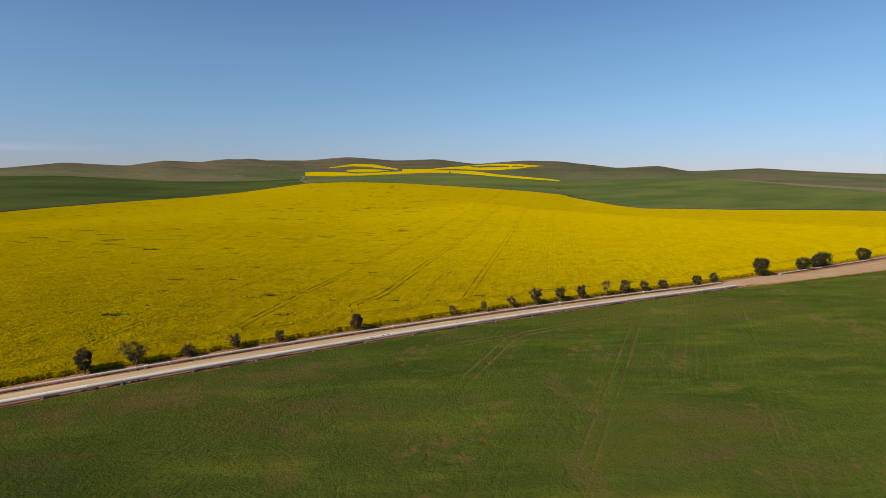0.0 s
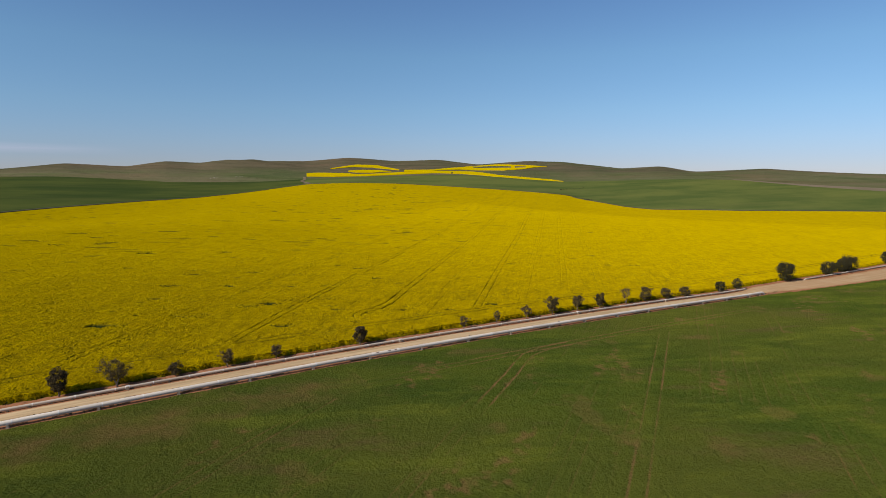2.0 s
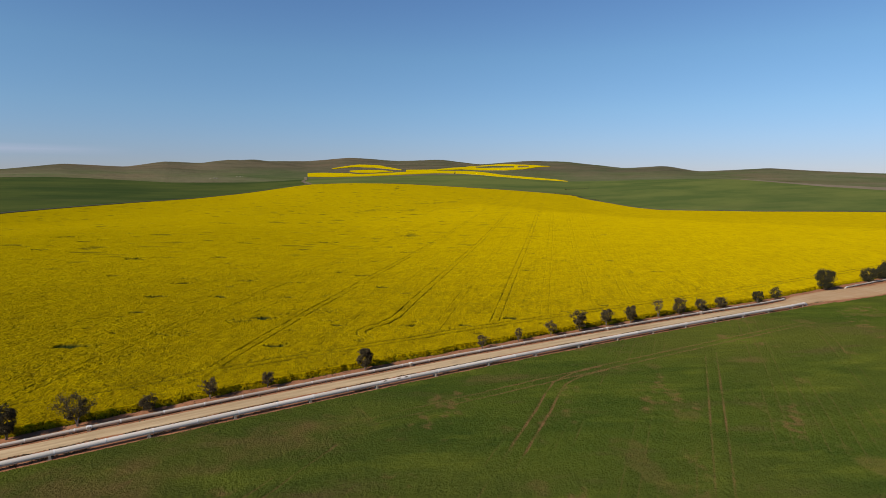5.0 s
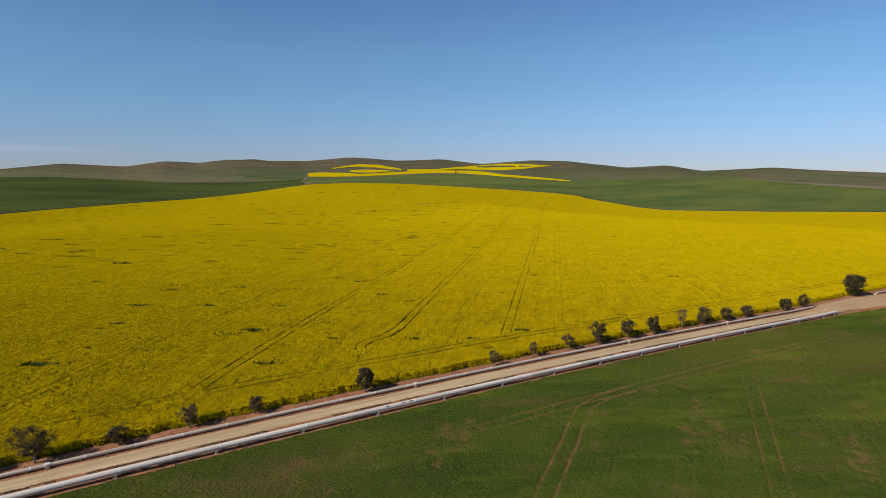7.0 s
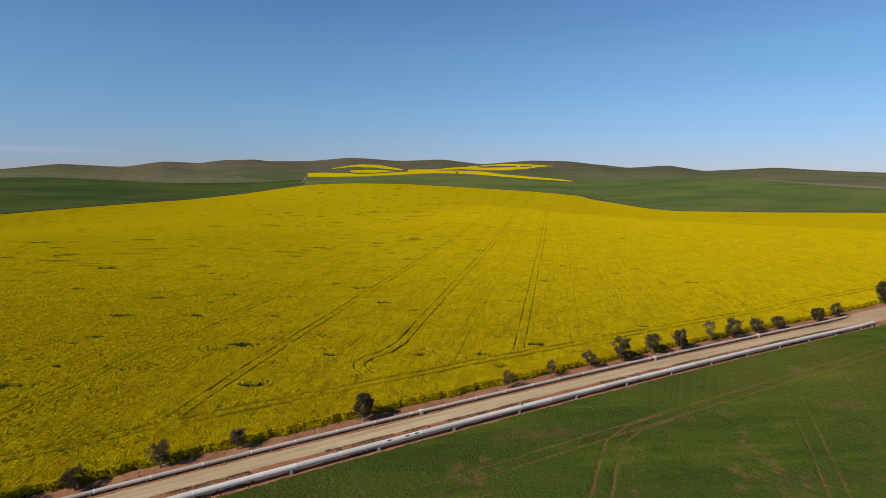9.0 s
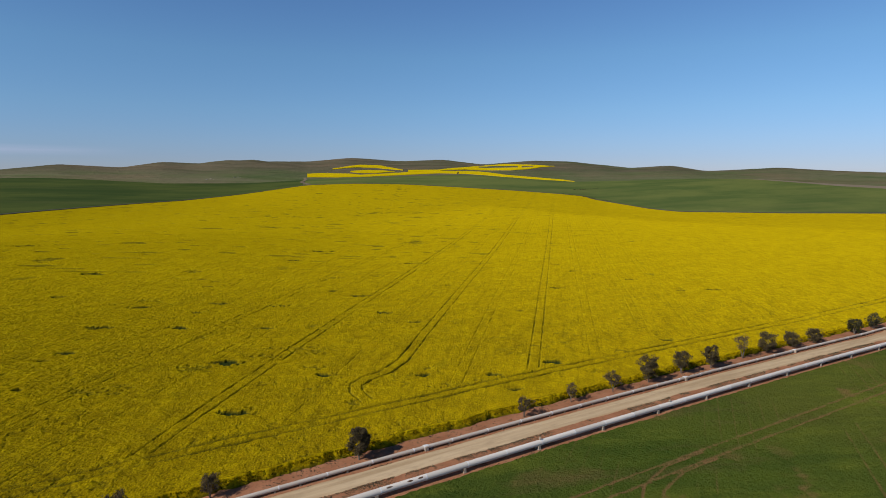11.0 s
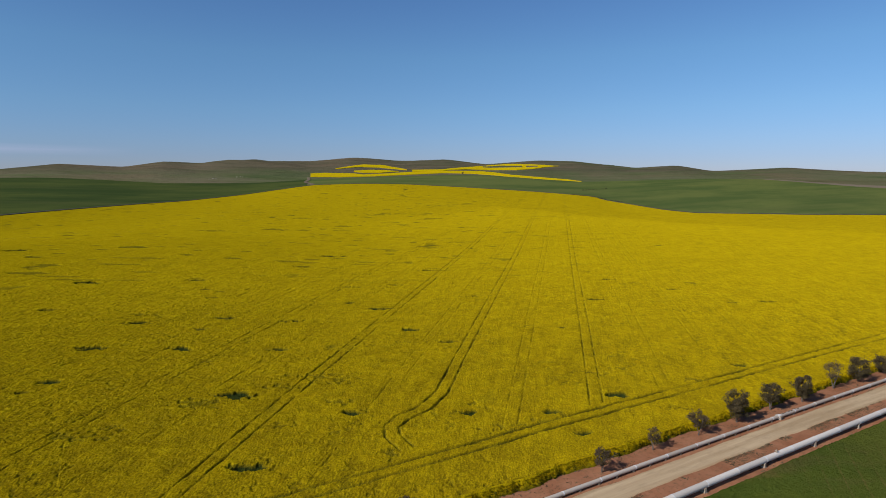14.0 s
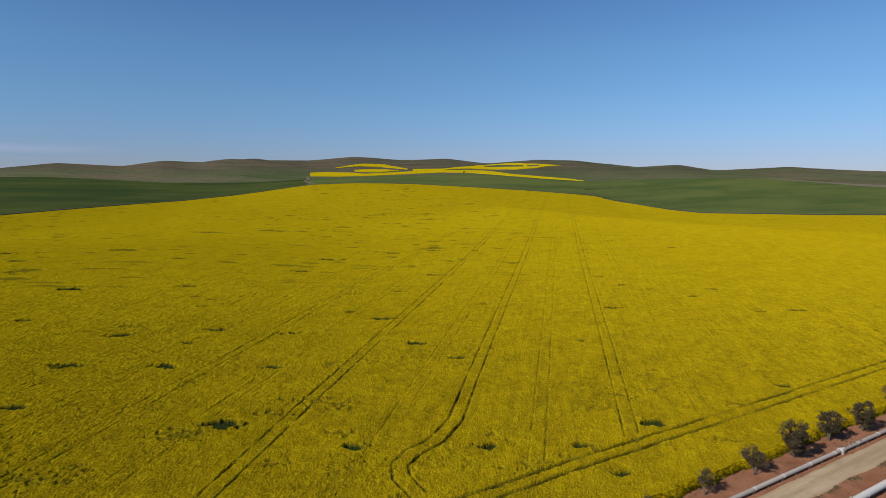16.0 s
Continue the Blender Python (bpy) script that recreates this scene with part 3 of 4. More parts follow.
def canola_state(x, y, step):
    """How far the crop stands and flowers (0 bare to 1 full) at x, y."""
    run, off = along(x, y, ROW_WAY)
    weak = np.interp(step, [0.2, 0.55, 2.0], [0.80, 0.95, 0.5])
    state = np.ones(np.shape(x))
    wheel = max(0.19, 0.42 * step)
    broken = fbm(x, y, 2.2, 2, 7)
    inside = y > 150.5
    for lines, depth in ((TRAMS, 0.58), (FAINT, 0.32)):
        apart = np.abs(off[..., None] - lines)
        gap = np.min(apart, -1) - 1.15
        worn = WEAR[np.argmin(apart, -1)] if lines is TRAMS else 1.0
        mark = np.clip(1.5 - np.abs(gap) / wheel, 0, 1) * depth * worn * weak * (0.25 + 1.2 * broken)
        start = np.where((np.abs(off - 53.9) < 9) & (depth > 0.3), y > 177, np.where(np.abs(off) < 4, y > 163, inside))
        state = np.minimum(state, 1 - mark * start)
    turn = np.abs(to_line(x, y, TURN_LINE) - 1.15)
    state = np.minimum(state, 1 - 0.52 * np.clip(1.5 - turn / 0.24, 0, 1) * (0.3 + 1.1 * broken) * (run < 188.6) * (y > 152))
    head = np.abs(np.abs(y - 148.1 - (fbm(x, y, 60, 2, 9) - 0.5) * 1.6) - 1.12)
    tread = 0.58 + 0.42 * np.clip((fbm(x, y, 13.0, 2, 57) - 0.36) * 4.5, 0, 1)
    state = np.minimum(state, 1 - 0.95 * np.clip(1.5 - head / max(0.28, 0.42 * step), 0, 1) * weak * tread * (0.35 + 1.0 * broken))
    ragged_rim = 1.7 * (fbm(x, y, 1.3, 3, 11) - 0.5)
    for sort, flat, sharp in ((HOLES, 0.34, 2.4), (FLECKS, 0.36, 1.8), (TANGLES, 0.42, 1.6)):
        for gx, gy, size, *depth in sort:
            size = 1.2 * size
            at = np.nonzero((np.abs(x - gx) < size) & (np.abs(y - gy) < size))
            u, v = along(x[at] - gx, y[at] - gy, -28.0)
            d = np.hypot(u / (0.5 * size), v / (0.5 * size * flat + 0.35))
            deep = depth[0] if depth else (0.85 if sort is FLECKS else 0.42)
            rim = ragged_rim[at] if sort is not TANGLES else 4.0 * (fbm(x[at], y[at], 0.9, 2, 29) - 0.42)
            state[at] = np.minimum(state[at], 1 - deep * np.clip((1.05 - d - rim) * sharp, 0, 1) * (d < 1.5))
    # short dull streaks, more of them on the slope that faces the sun
    u, v = along(x, y, -28.0)
    streak = fbm(u / 2.4, v, 4.5, 2, 37)
    sunny = 0.35 + 0.65 * (1 - ease(0.5, 0.9, x / y))
    state = np.minimum(state, 1 - 0.55 * sunny * np.clip((streak - 0.715) / 0.06, 0, 1) * ease(150, 320, np.hypot(x - 30, y - 60)))
    thin = fbm(run / 2.5, off, 5.0, 3, 19)
    state = np.minimum(state, 1 - 0.25 * np.clip((thin - 0.66) / 0.2, 0, 1))
    weedy = np.clip((fbm(x, 1.6 * y, 16.0, 3, 31) - 0.50) * 7, 0, 1) * np.clip((fbm(x, y, 0.9, 2, 33) - 0.60) * 7, 0, 1) * (step < 0.4)
    state = np.minimum(state, 1 - 0.32 * weedy)
    return np.clip(state, 0, 1)


def canola_top(x, y, step):
    """Height of the crop's top, how far it flowers, and a tone: how high the tufts stand, plus painted shade."""
    state = canola_state(x, y, step)
    fine, lift = np.interp(step, [0.2, 0.3, 0.55, 2.0], [1.0, 0.95, 0.7, 0.3]), np.interp(step, [0.2, 0.3, 0.55, 2.0], [0.115, 0.15, 0.19, 0.10])
    fade = np.interp(np.hypot(x - 30, y - 60), [200, 390], [1.0, 0.0])
    fine, lift = 0.3 + (fine - 0.3) * fade, 0.10 + (lift - 0.10) * fade
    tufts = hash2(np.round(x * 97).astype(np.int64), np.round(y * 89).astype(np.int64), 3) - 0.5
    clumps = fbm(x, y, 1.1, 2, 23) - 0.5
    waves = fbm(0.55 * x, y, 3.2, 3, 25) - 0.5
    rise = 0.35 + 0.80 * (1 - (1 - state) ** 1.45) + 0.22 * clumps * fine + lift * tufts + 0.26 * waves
    # shade painted into the crop's colour: darkest near the headland, brighter with distance
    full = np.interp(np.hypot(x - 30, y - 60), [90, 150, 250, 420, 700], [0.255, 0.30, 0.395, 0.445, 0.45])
    # and painted duller behind the brow, to deepen the falling slope's shade
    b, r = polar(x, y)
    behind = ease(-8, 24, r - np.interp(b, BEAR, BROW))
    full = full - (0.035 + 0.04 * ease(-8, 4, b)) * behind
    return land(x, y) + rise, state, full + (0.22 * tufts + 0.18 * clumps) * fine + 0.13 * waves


def ragged(x):
    return 1.1 * (fbm(x, 0 * x + 3.0, 2.2, 3, 91) - 0.5)


def canola_patch(xs, ys, keep=None):
    xx, yy = np.meshgrid(xs, ys)
    step = xs[1] - xs[0]
    jx = (hash2(np.arange(xx.size).reshape(xx.shape), np.full(xx.shape, 5), 1) - 0.5) * step * 0.7
    jy = (hash2(np.arange(xx.size).reshape(xx.shape), np.full(xx.shape, 9), 2) - 0.5) * step * 0.7
    jx[:, [0, -1]] = 0
    jy[[0, -1], :] = 0
    xx, yy = xx + jx, yy + jy
    yy = yy + ragged(xx) * np.clip(1 - (yy - EDGE_Y) / 3, 0, 1)
    z, bloom, tuft_tone = canola_top(xx, yy, step)
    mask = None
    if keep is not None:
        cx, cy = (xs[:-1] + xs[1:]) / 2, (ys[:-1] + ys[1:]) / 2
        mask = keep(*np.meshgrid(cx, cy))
    return np.stack([xx, yy, z], -1).reshape(-1, 3), grid_quads(len(ys), len(xs), mask), {"bloom": bloom.ravel(), "tuft_tone": tuft_tone.ravel()}


def canola_field():
    ax0, ax1, ay1, bx0, bx1, by1 = -28.0, 200.0, 257.3, -75.0, 430.0, 420.3
    cx0, cx1, cy1 = 8.0, 152.0, 191.3
    close = canola_patch(np.arange(cx0, cx1 + 0.1, 0.20), np.arange(EDGE_Y, cy1 + 0.1, 0.20))
    near_keep = lambda x, y: (x < cx0 + 0.5) | (x > cx1 - 0.5) | (y > cy1 - 0.5)
    near = canola_patch(np.arange(ax0, ax1 + 0.1, 0.30), np.arange(EDGE_Y, ay1 + 0.1, 0.30), near_keep)
    ring_keep = lambda x, y: ((x < ax0 + 0.9) | (x > ax1 - 0.9) | (y > ay1 - 0.9)) & (x > -12 - 0.15 * y)
    middle = canola_patch(np.arange(bx0, bx1 + 0.1, 0.55), np.arange(EDGE_Y, by1 + 0.1, 0.55), ring_keep)
    # the far part follows the land out to the crest
    b = np.arange(-47.5, 52, 0.14)
    a = np.radians(b + VIEW)
    sx, sy = np.sin(a), np.cos(a)
    leave = np.minimum(np.where(sx > 0, bx1, bx0) / np.where(np.abs(sx) < 1e-6, 1e-6, sx), by1 / sy)
    low = np.maximum(leave, EDGE_Y / sy)
    low = low - 1.5
    high = np.maximum(np.interp(b, *zip(*[(e[0], e[1]) for e in EDGE])), low + 5)
    s = np.linspace(0, 1, 170) ** 1.3
    rr = low[:, None] * (1 - s) + high[:, None] * s
    x, y = spot(b[:, None] + 0 * rr, rr)
    z, bloom, tuft_tone = canola_top(x, y, 2.0)
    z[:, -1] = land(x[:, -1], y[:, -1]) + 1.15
    far = np.stack([x, y, z], -1).reshape(-1, 3), grid_quads(*x.shape)[:, ::-1], {"bloom": bloom.ravel(), "tuft_tone": tuft_tone.ravel()}
    # the near face of the crop, of leaves and stems
    xs = np.arange(bx0, bx1, 0.3)
    rows = np.array([0.0, 0.3, 0.6, 0.85, 1.0])
    fx = xs[None] + 0 * rows[:, None]
    fy = EDGE_Y + ragged(fx) - 0.55 * (1 - rows[:, None]) * (0.4 + 1.2 * fbm(fx, fx * 0, 1.5, 2, 4)) + 0 * fx
    fz = land(fx, fy) + (rows[:, None] * 1.15 - 0.05) * (0.6 + 0.7 * fbm(fx, rows[:, None] + 0 * fx, 0.6, 2, 8))
    fy[-1] = EDGE_Y + ragged(fx[-1]) + 0.22
    fz[-1] = land(fx[-1], fy[-1]) + 1.36
    face = np.stack([fx, fy, fz], -1).reshape(-1, 3), grid_quads(len(rows), len(xs)), {"bloom": (0.40 + 0.95 * rows[:, None] ** 1.1 * (0.35 + 1.1 * fbm(fx, 0 * fx, 0.8, 2, 93))).ravel(), "tuft_tone": (0.2 + 0.3 * rows[:, None] + 0 * fx).ravel()}
    # single plants that stand out of the ragged edge
    rng = np.random.default_rng(12)
    n = 26000
    px = rng.uniform(-45, 230, n)
    up = rng.uniform(0.0, 1.0, n) ** 0.7
    py = EDGE_Y + ragged(px) + rng.normal(-0.12, 0.22, n) + 0.25 * up
    pz = land(px, py) + 0.08 + up * 1.12 * rng.uniform(0.7, 1.12, n)
    turn, size, tip = rng.uniform(0, math.pi, n), rng.uniform(0.10, 0.24, n), rng.uniform(0.4, 1.1, n)
    ox, oy, oz = np.cos(turn) * size, np.sin(turn) * size, size * tip
    c = np.stack([px, py, pz], -1)
    o, e = np.stack([ox, oy, 0.3 * oz], -1), np.stack([-0.4 * oy, 0.4 * ox, oz], -1)
    blades = np.stack([c - o, c - e, c + o, c + e], 1).reshape(-1, 3)
    flower = np.repeat(np.clip(up * 1.5 - 0.10 + rng.normal(0, 0.22, n), 0.05, 1), 4)
    fringe = blades, np.arange(4 * n).reshape(-1, 4), {"bloom": flower, "tuft_tone": np.repeat(rng.uniform(0.2, 0.5, n), 4)}
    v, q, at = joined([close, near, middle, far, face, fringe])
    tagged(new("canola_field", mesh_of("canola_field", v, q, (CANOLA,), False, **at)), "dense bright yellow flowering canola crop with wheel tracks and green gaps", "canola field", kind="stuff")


canola_field()


# ---- the near wheat ----
def wheat_edge(x):
    return np.interp(x, [-700, 195, 232, 298, 700], [124.05, 124.05, 121.4, 115.3, 95.0])


WHEAT_TRAMS = np.array([-43.0, -16.0, 11.0, 38.2, 65.0])
FAINT_WHEAT = np.array([-29.0, 32.3, 51.5, 75.2])


def wheat_bare(x, y):
    run, off = along(x, y, WHEAT_WAY)
    broken = fbm(x, y, 3.0, 3, 41)
    bare = 0.36 * np.clip((fbm(*along(x, y, -20), 8, 5, 43) - 0.60) / 0.14, 0, 1)
    gap = np.min(np.abs(off[..., None] - WHEAT_TRAMS), -1) - 1.15
    line = np.clip(1.4 - np.abs(gap) / 0.23, 0, 1) * (0.62 + 0.38 * np.clip((fbm(x, y, 12, 3, 47) - 0.40) * 3, 0, 1))
    bare = np.maximum(bare, 0.72 * line * (y < 106) * np.where(np.abs(off - 38.2) > 6, np.where(off < -5, 0.75, 1.0), np.clip((54 - x) / 8, 0, 0.8)) * (0.5 + 0.8 * broken))
    faint = np.clip(1.4 - np.abs(np.min(np.abs(off[..., None] - FAINT_WHEAT), -1) - 1.15) / 0.22, 0, 1)
    bare = np.maximum(bare, 0.45 * faint * (y < 108) * (0.2 + broken) * np.clip((fbm(x, y, 9, 2, 48) - 0.35) * 4, 0, 1))
    head = np.abs(np.abs(y - 111.15 - 0.4 * (fbm(x, y, 60, 2, 49) - 0.5)) - 1.15)
    bare = np.maximum(bare, 0.9 * np.clip(1.4 - head / 0.25, 0, 1) * (0.40 + 0.8 * broken) * np.clip((205 - x) / 40, 0, 1) * np.clip((x - 20) / 50, 0.25, 1))
    sweep = np.abs(to_line(x, y, [(48, 82.6), (62, 93.0), (70.5, 99.2), (77.5, 104.8), (83, 108.8), (89.5, 110.7), (98, 110.7)]) - 1.2)
    bare = np.maximum(bare, 0.95 * np.clip(1.4 - sweep / 0.25, 0, 1) * (0.25 + broken) * np.clip((x - 49.5) / 12, 0, 1) * (x < 97))
    bare = np.maximum(bare, 0.35 * np.clip((10 + 6 * fbm(x, y, 20, 2, 53) - np.abs(y - 112)) / 8, 0, 1) * (x < 45) * fbm(x, y, 5, 3, 55) * 1.8)
    # threadbare patches of red soil, drawn out along the drill rows
    worn = fbm(run / 2.6, off, 7.0, 4, 57)
    bare = np.maximum(bare, 0.56 * (y < 116) * np.clip((worn - 0.56) / 0.16, 0, 1) * np.clip((fbm(x, y, 1.5, 3, 63) - 0.34) * 2.6, 0, 1))
    drill = np.abs((off + 0.5 * fbm(x, y, 30, 2, 65)) % 2.25 - 1.12)
    bare = np.maximum(bare, 0.42 * np.clip(1.2 - drill / 0.25, 0, 1) * np.clip((fbm(run / 3, off, 11.0, 3, 67) - 0.47) * 5, 0, 1))
    return np.clip(bare, 0, 1)


def wheat_patch(xs, s, deep, rough, keep=None):
    xx, ss = np.meshgrid(xs, s)
    yy = deep + (wheat_edge(xx) - deep) * ss
    step = xs[1] - xs[0]
    jitter = (hash2(np.arange(xx.size).reshape(xx.shape), np.full(xx.shape, 6), 4) - 0.5) * step * 0.6
    jitter[[0, -1], :] = 0
    jitter[:, [0, -1]] = 0
    yy = yy + jitter
    bare = wheat_bare(xx, yy)
    z = land(xx, yy) + 0.08 + 0.24 * (1 - bare) + rough * (0.07 * (hash2(np.round(xx * 91).astype(np.int64), np.round(yy * 83).astype(np.int64), 8) - 0.5) + 0.22 * (fbm(xx, yy, 1.5, 2, 61) - 0.5))
    z[-1] = land(xx[-1], yy[-1]) - 0.05
    return np.stack([xx, yy, z], -1).reshape(-1, 3), grid_quads(len(s), len(xs), keep), {"bare": bare.ravel()}


def wheat_field():
    xs, s = np.linspace(-45, 215, 814), np.linspace(0, 1, 292)
    cx, cs = np.meshgrid((xs[:-1] + xs[1:]) / 2, (s[:-1] + s[1:]) / 2)
    seen = 30 + cs * 93.5 > 72.0 - 0.584 * (cx + 11)
    near = wheat_patch(xs, s, 30.0, 1.0, seen)
    gx, gy = np.meshgrid(np.arange(-45, 216, 3.25), np.linspace(30, 120, 40))
    under = np.stack([gx, gy, land(gx, gy) + np.where(gy < 66.0 - 0.584 * (gx + 11), 0.30, 0.06)], -1).reshape(-1, 3), grid_quads(*gx.shape), {"bare": 0.2 * np.ones(gx.size)}
    right = wheat_patch(np.linspace(215, 420, 172), np.linspace(0, 1, 110), 0.0, 1.6)
    far = wheat_patch(np.linspace(420, 700, 29), np.linspace(0, 1, 20), -500.0, 0.3)
    left = wheat_patch(np.linspace(-500, -45, 61), np.linspace(0, 1, 40), -500.0, 0.3)
    xs, ys = np.arange(-45, 216, 6.5), np.linspace(-500, 30, 60)
    xx, yy = np.meshgrid(xs, ys)
    back = np.stack([xx, yy, 0.3 + land(xx, yy)], -1).reshape(-1, 3), grid_quads(*xx.shape), {"bare": wheat_bare(xx, yy).ravel()}
    xx, yy = np.meshgrid(np.linspace(215, 420, 26), np.linspace(-500, 0, 50))
    side = np.stack([xx, yy, 0.3 + land(xx, yy)], -1).reshape(-1, 3), grid_quads(*xx.shape), {"bare": wheat_bare(xx, yy).ravel()}
    v, q, at = joined([near, under, right, far, left, back, side])
    tagged(new("wheat_field", mesh_of("wheat_field", v, q, (WHEAT,), True, **at)), "short green wheat crop with brown wheel tracks and thin patches", "wheat field", kind="stuff")


wheat_field()


# ---- the service road and its verges ----
def strip(name, xs, low, high, count, height, material, label, category, **extra):
    s = np.linspace(0, 1, count)
    xx, ss = np.meshgrid(xs, s)
    yy = low(xx) * (1 - ss) + high(xx) * ss
    zz = land(xx, yy) + height(xx, yy, ss)
    keys = {k: f(xx, yy, ss).ravel() for k, f in extra.items()}
    me = mesh_of(name, np.stack([xx, yy, zz], -1).reshape(-1, 3), grid_quads(*xx.shape), (material,), True, **keys)
    return tagged(new(name, me), label, category, kind="structure")


long_xs = np.concatenate([np.arange(-300, -50, 5.0), np.arange(-50, 345, 0.45), np.arange(345, 700, 5.0)])
strip("verge", long_xs, lambda x: wheat_edge(x) - 0.6, lambda x: 138.2 + 0 * x, 50, lambda x, y, s: 0.02 + 0.06 * fbm(x, y, 1.3, 3, 71) + 0.04 * fbm(x, y, 0.6, 2, 72), SOIL, "bare red soil verge with dry weeds along the pipes", "verge")


def road_low(x):
    return np.interp(x, [-700, 190, 232, 300, 700], [128.5, 128.5, 121.8, 116.0, 96.0]) + 0.9 * (fbm(x, 0 * x, 6.0, 3, 74) - 0.5)


def road_high(x):
    return np.interp(x, [-700, 200, 212, 240, 256, 700], [132.2, 132.2, 135.0, 134.8, 131.2, 129.0]) + 0.5 * (fbm(x, 0 * x + 9, 6.0, 3, 75) - 0.5)


def road_height(x, y, s):
    rut = np.exp(-((s - 0.30) / 0.07) ** 2) + np.exp(-((s - 0.70) / 0.07) ** 2)
    return 0.17 - 0.04 * rut + 0.03 * fbm(x, y, 1.0, 3, 76) - 0.14 * np.abs(2 * s - 1) ** 6


strip("road", long_xs, road_low, road_high, 24, road_height, ROAD, "pale compacted gravel service road between two pipes", "road",
      red=lambda x, y, s: np.clip(np.clip((x - 185) / 30, 0, 0.6) + np.abs(2 * s - 1) ** 5 * 0.7 + (fbm(x, y, 5, 3, 78) - 0.5) * 0.6, 0, 1))


# ---- the pipes ----
BIG_Y, BIG_Z, BIG_R = 125.0, 0.91, 0.42
SMALL_Y, SMALL_Z, SMALL_R = 132.95, 0.53, 0.275


def bed(x, y):
    return float(land(x, y))


def pipe_mesh(name, length, radius, material, sides=28):
    a = np.linspace(0, 2 * math.pi, sides, endpoint=False)
    xs = np.array([0.0, length])
    v = np.array([(x, radius * math.cos(t), radius * math.sin(t)) for x in xs for t in a])
    i = np.arange(sides)
    q = np.stack([i, (i + 1) % sides, (i + 1) % sides + sides, i + sides], -1)[:, ::-1]
    return mesh_of(name, v, q, (material,), True)


def ring_mesh(name, width, radius, thick, material, sides=28):
    profile = [(-width / 2, radius - 0.01), (-width / 2, radius + thick), (width / 2, radius + thick), (width / 2, radius - 0.01)]
    a = np.linspace(0, 2 * math.pi, sides, endpoint=False)
    v = np.array([(x, r * math.cos(t), r * math.sin(t)) for x, r in profile for t in a])
    i = np.arange(sides)
    q = np.concatenate([np.stack([i + k * sides, (i + 1) % sides + k * sides, (i + 1) % sides + (k + 1) * sides, i + (k + 1) * sides], -1)[:, ::-1] for k in range(3)])
    return mesh_of(name, v, q, (material,), False)


def bend(name, x, y, z, radius, material, parent, way):
    """The pipe's end, curving down into the ground."""
    bm = bmesh.new()
    points = [(way * 2.6 * math.sin(t), 0, -2.6 * (1 - math.cos(t))) for t in np.linspace(0, 0.95, 9)]
    tube(bm, points, [radius] * len(points), 24)
    ob = part(name, bm, material, parent, "end bending down into the soil", True)
    ob.matrix_basis = pose(x, y, z + bed(x, y))
    return ob


def pipeline(name, label, x0, x1, step, y, z, radius, material):
    root = tagged(new(name), label, "pipeline")
    me, sleeve = pipe_mesh("pipe_section", step - 0.02, radius, material), ring_mesh("coupling", 0.20, radius, 0.022, RING_STEEL)
    n = round((x1 - x0) / step)
    for k in range(n):
        x, fall = x0 + k * step, bed(x0 + (k + 1) * step, y) - bed(x0 + k * step, y)
        section = shared("pipe_section", me, root, pose(x, y, z + bed(x, y), 0, -math.degrees(math.atan2(fall, step)), 0))
        shared("coupling", sleeve, section, pose(0, 0, 0))
    return root


SPAN = 12.95
big_x0 = 38.3 - 7 * SPAN + 0.6
big = pipeline("water_pipeline", "large white steel water pipeline raised on concrete supports", big_x0, big_x0 + 39 * SPAN / 2, SPAN / 2, BIG_Y, BIG_Z, BIG_R, WHITE_PIPE)
BIG_END = big_x0 + 39 * SPAN / 2
bend("pipe_end", BIG_END, BIG_Y, BIG_Z, BIG_R, WHITE_PIPE, big, 1)
SMALL_STEP = 6.5
small = pipeline("water_pipeline", "smaller grey water pipeline low above the soil", 203.6 - 41 * SMALL_STEP, 203.6, SMALL_STEP, SMALL_Y, SMALL_Z, SMALL_R, GREY_PIPE)
bend("pipe_end", 203.6, SMALL_Y, SMALL_Z, SMALL_R, GREY_PIPE, small, 1)
small_far = pipeline("water_pipeline", "grey water pipeline rising again past the crossing", 246.0, 246.0 + 36 * SMALL_STEP, SMALL_STEP, SMALL_Y, SMALL_Z, SMALL_R, GREY_PIPE)
bend("pipe_end", 246.0, SMALL_Y, SMALL_Z, SMALL_R, GREY_PIPE, small_far, -1)


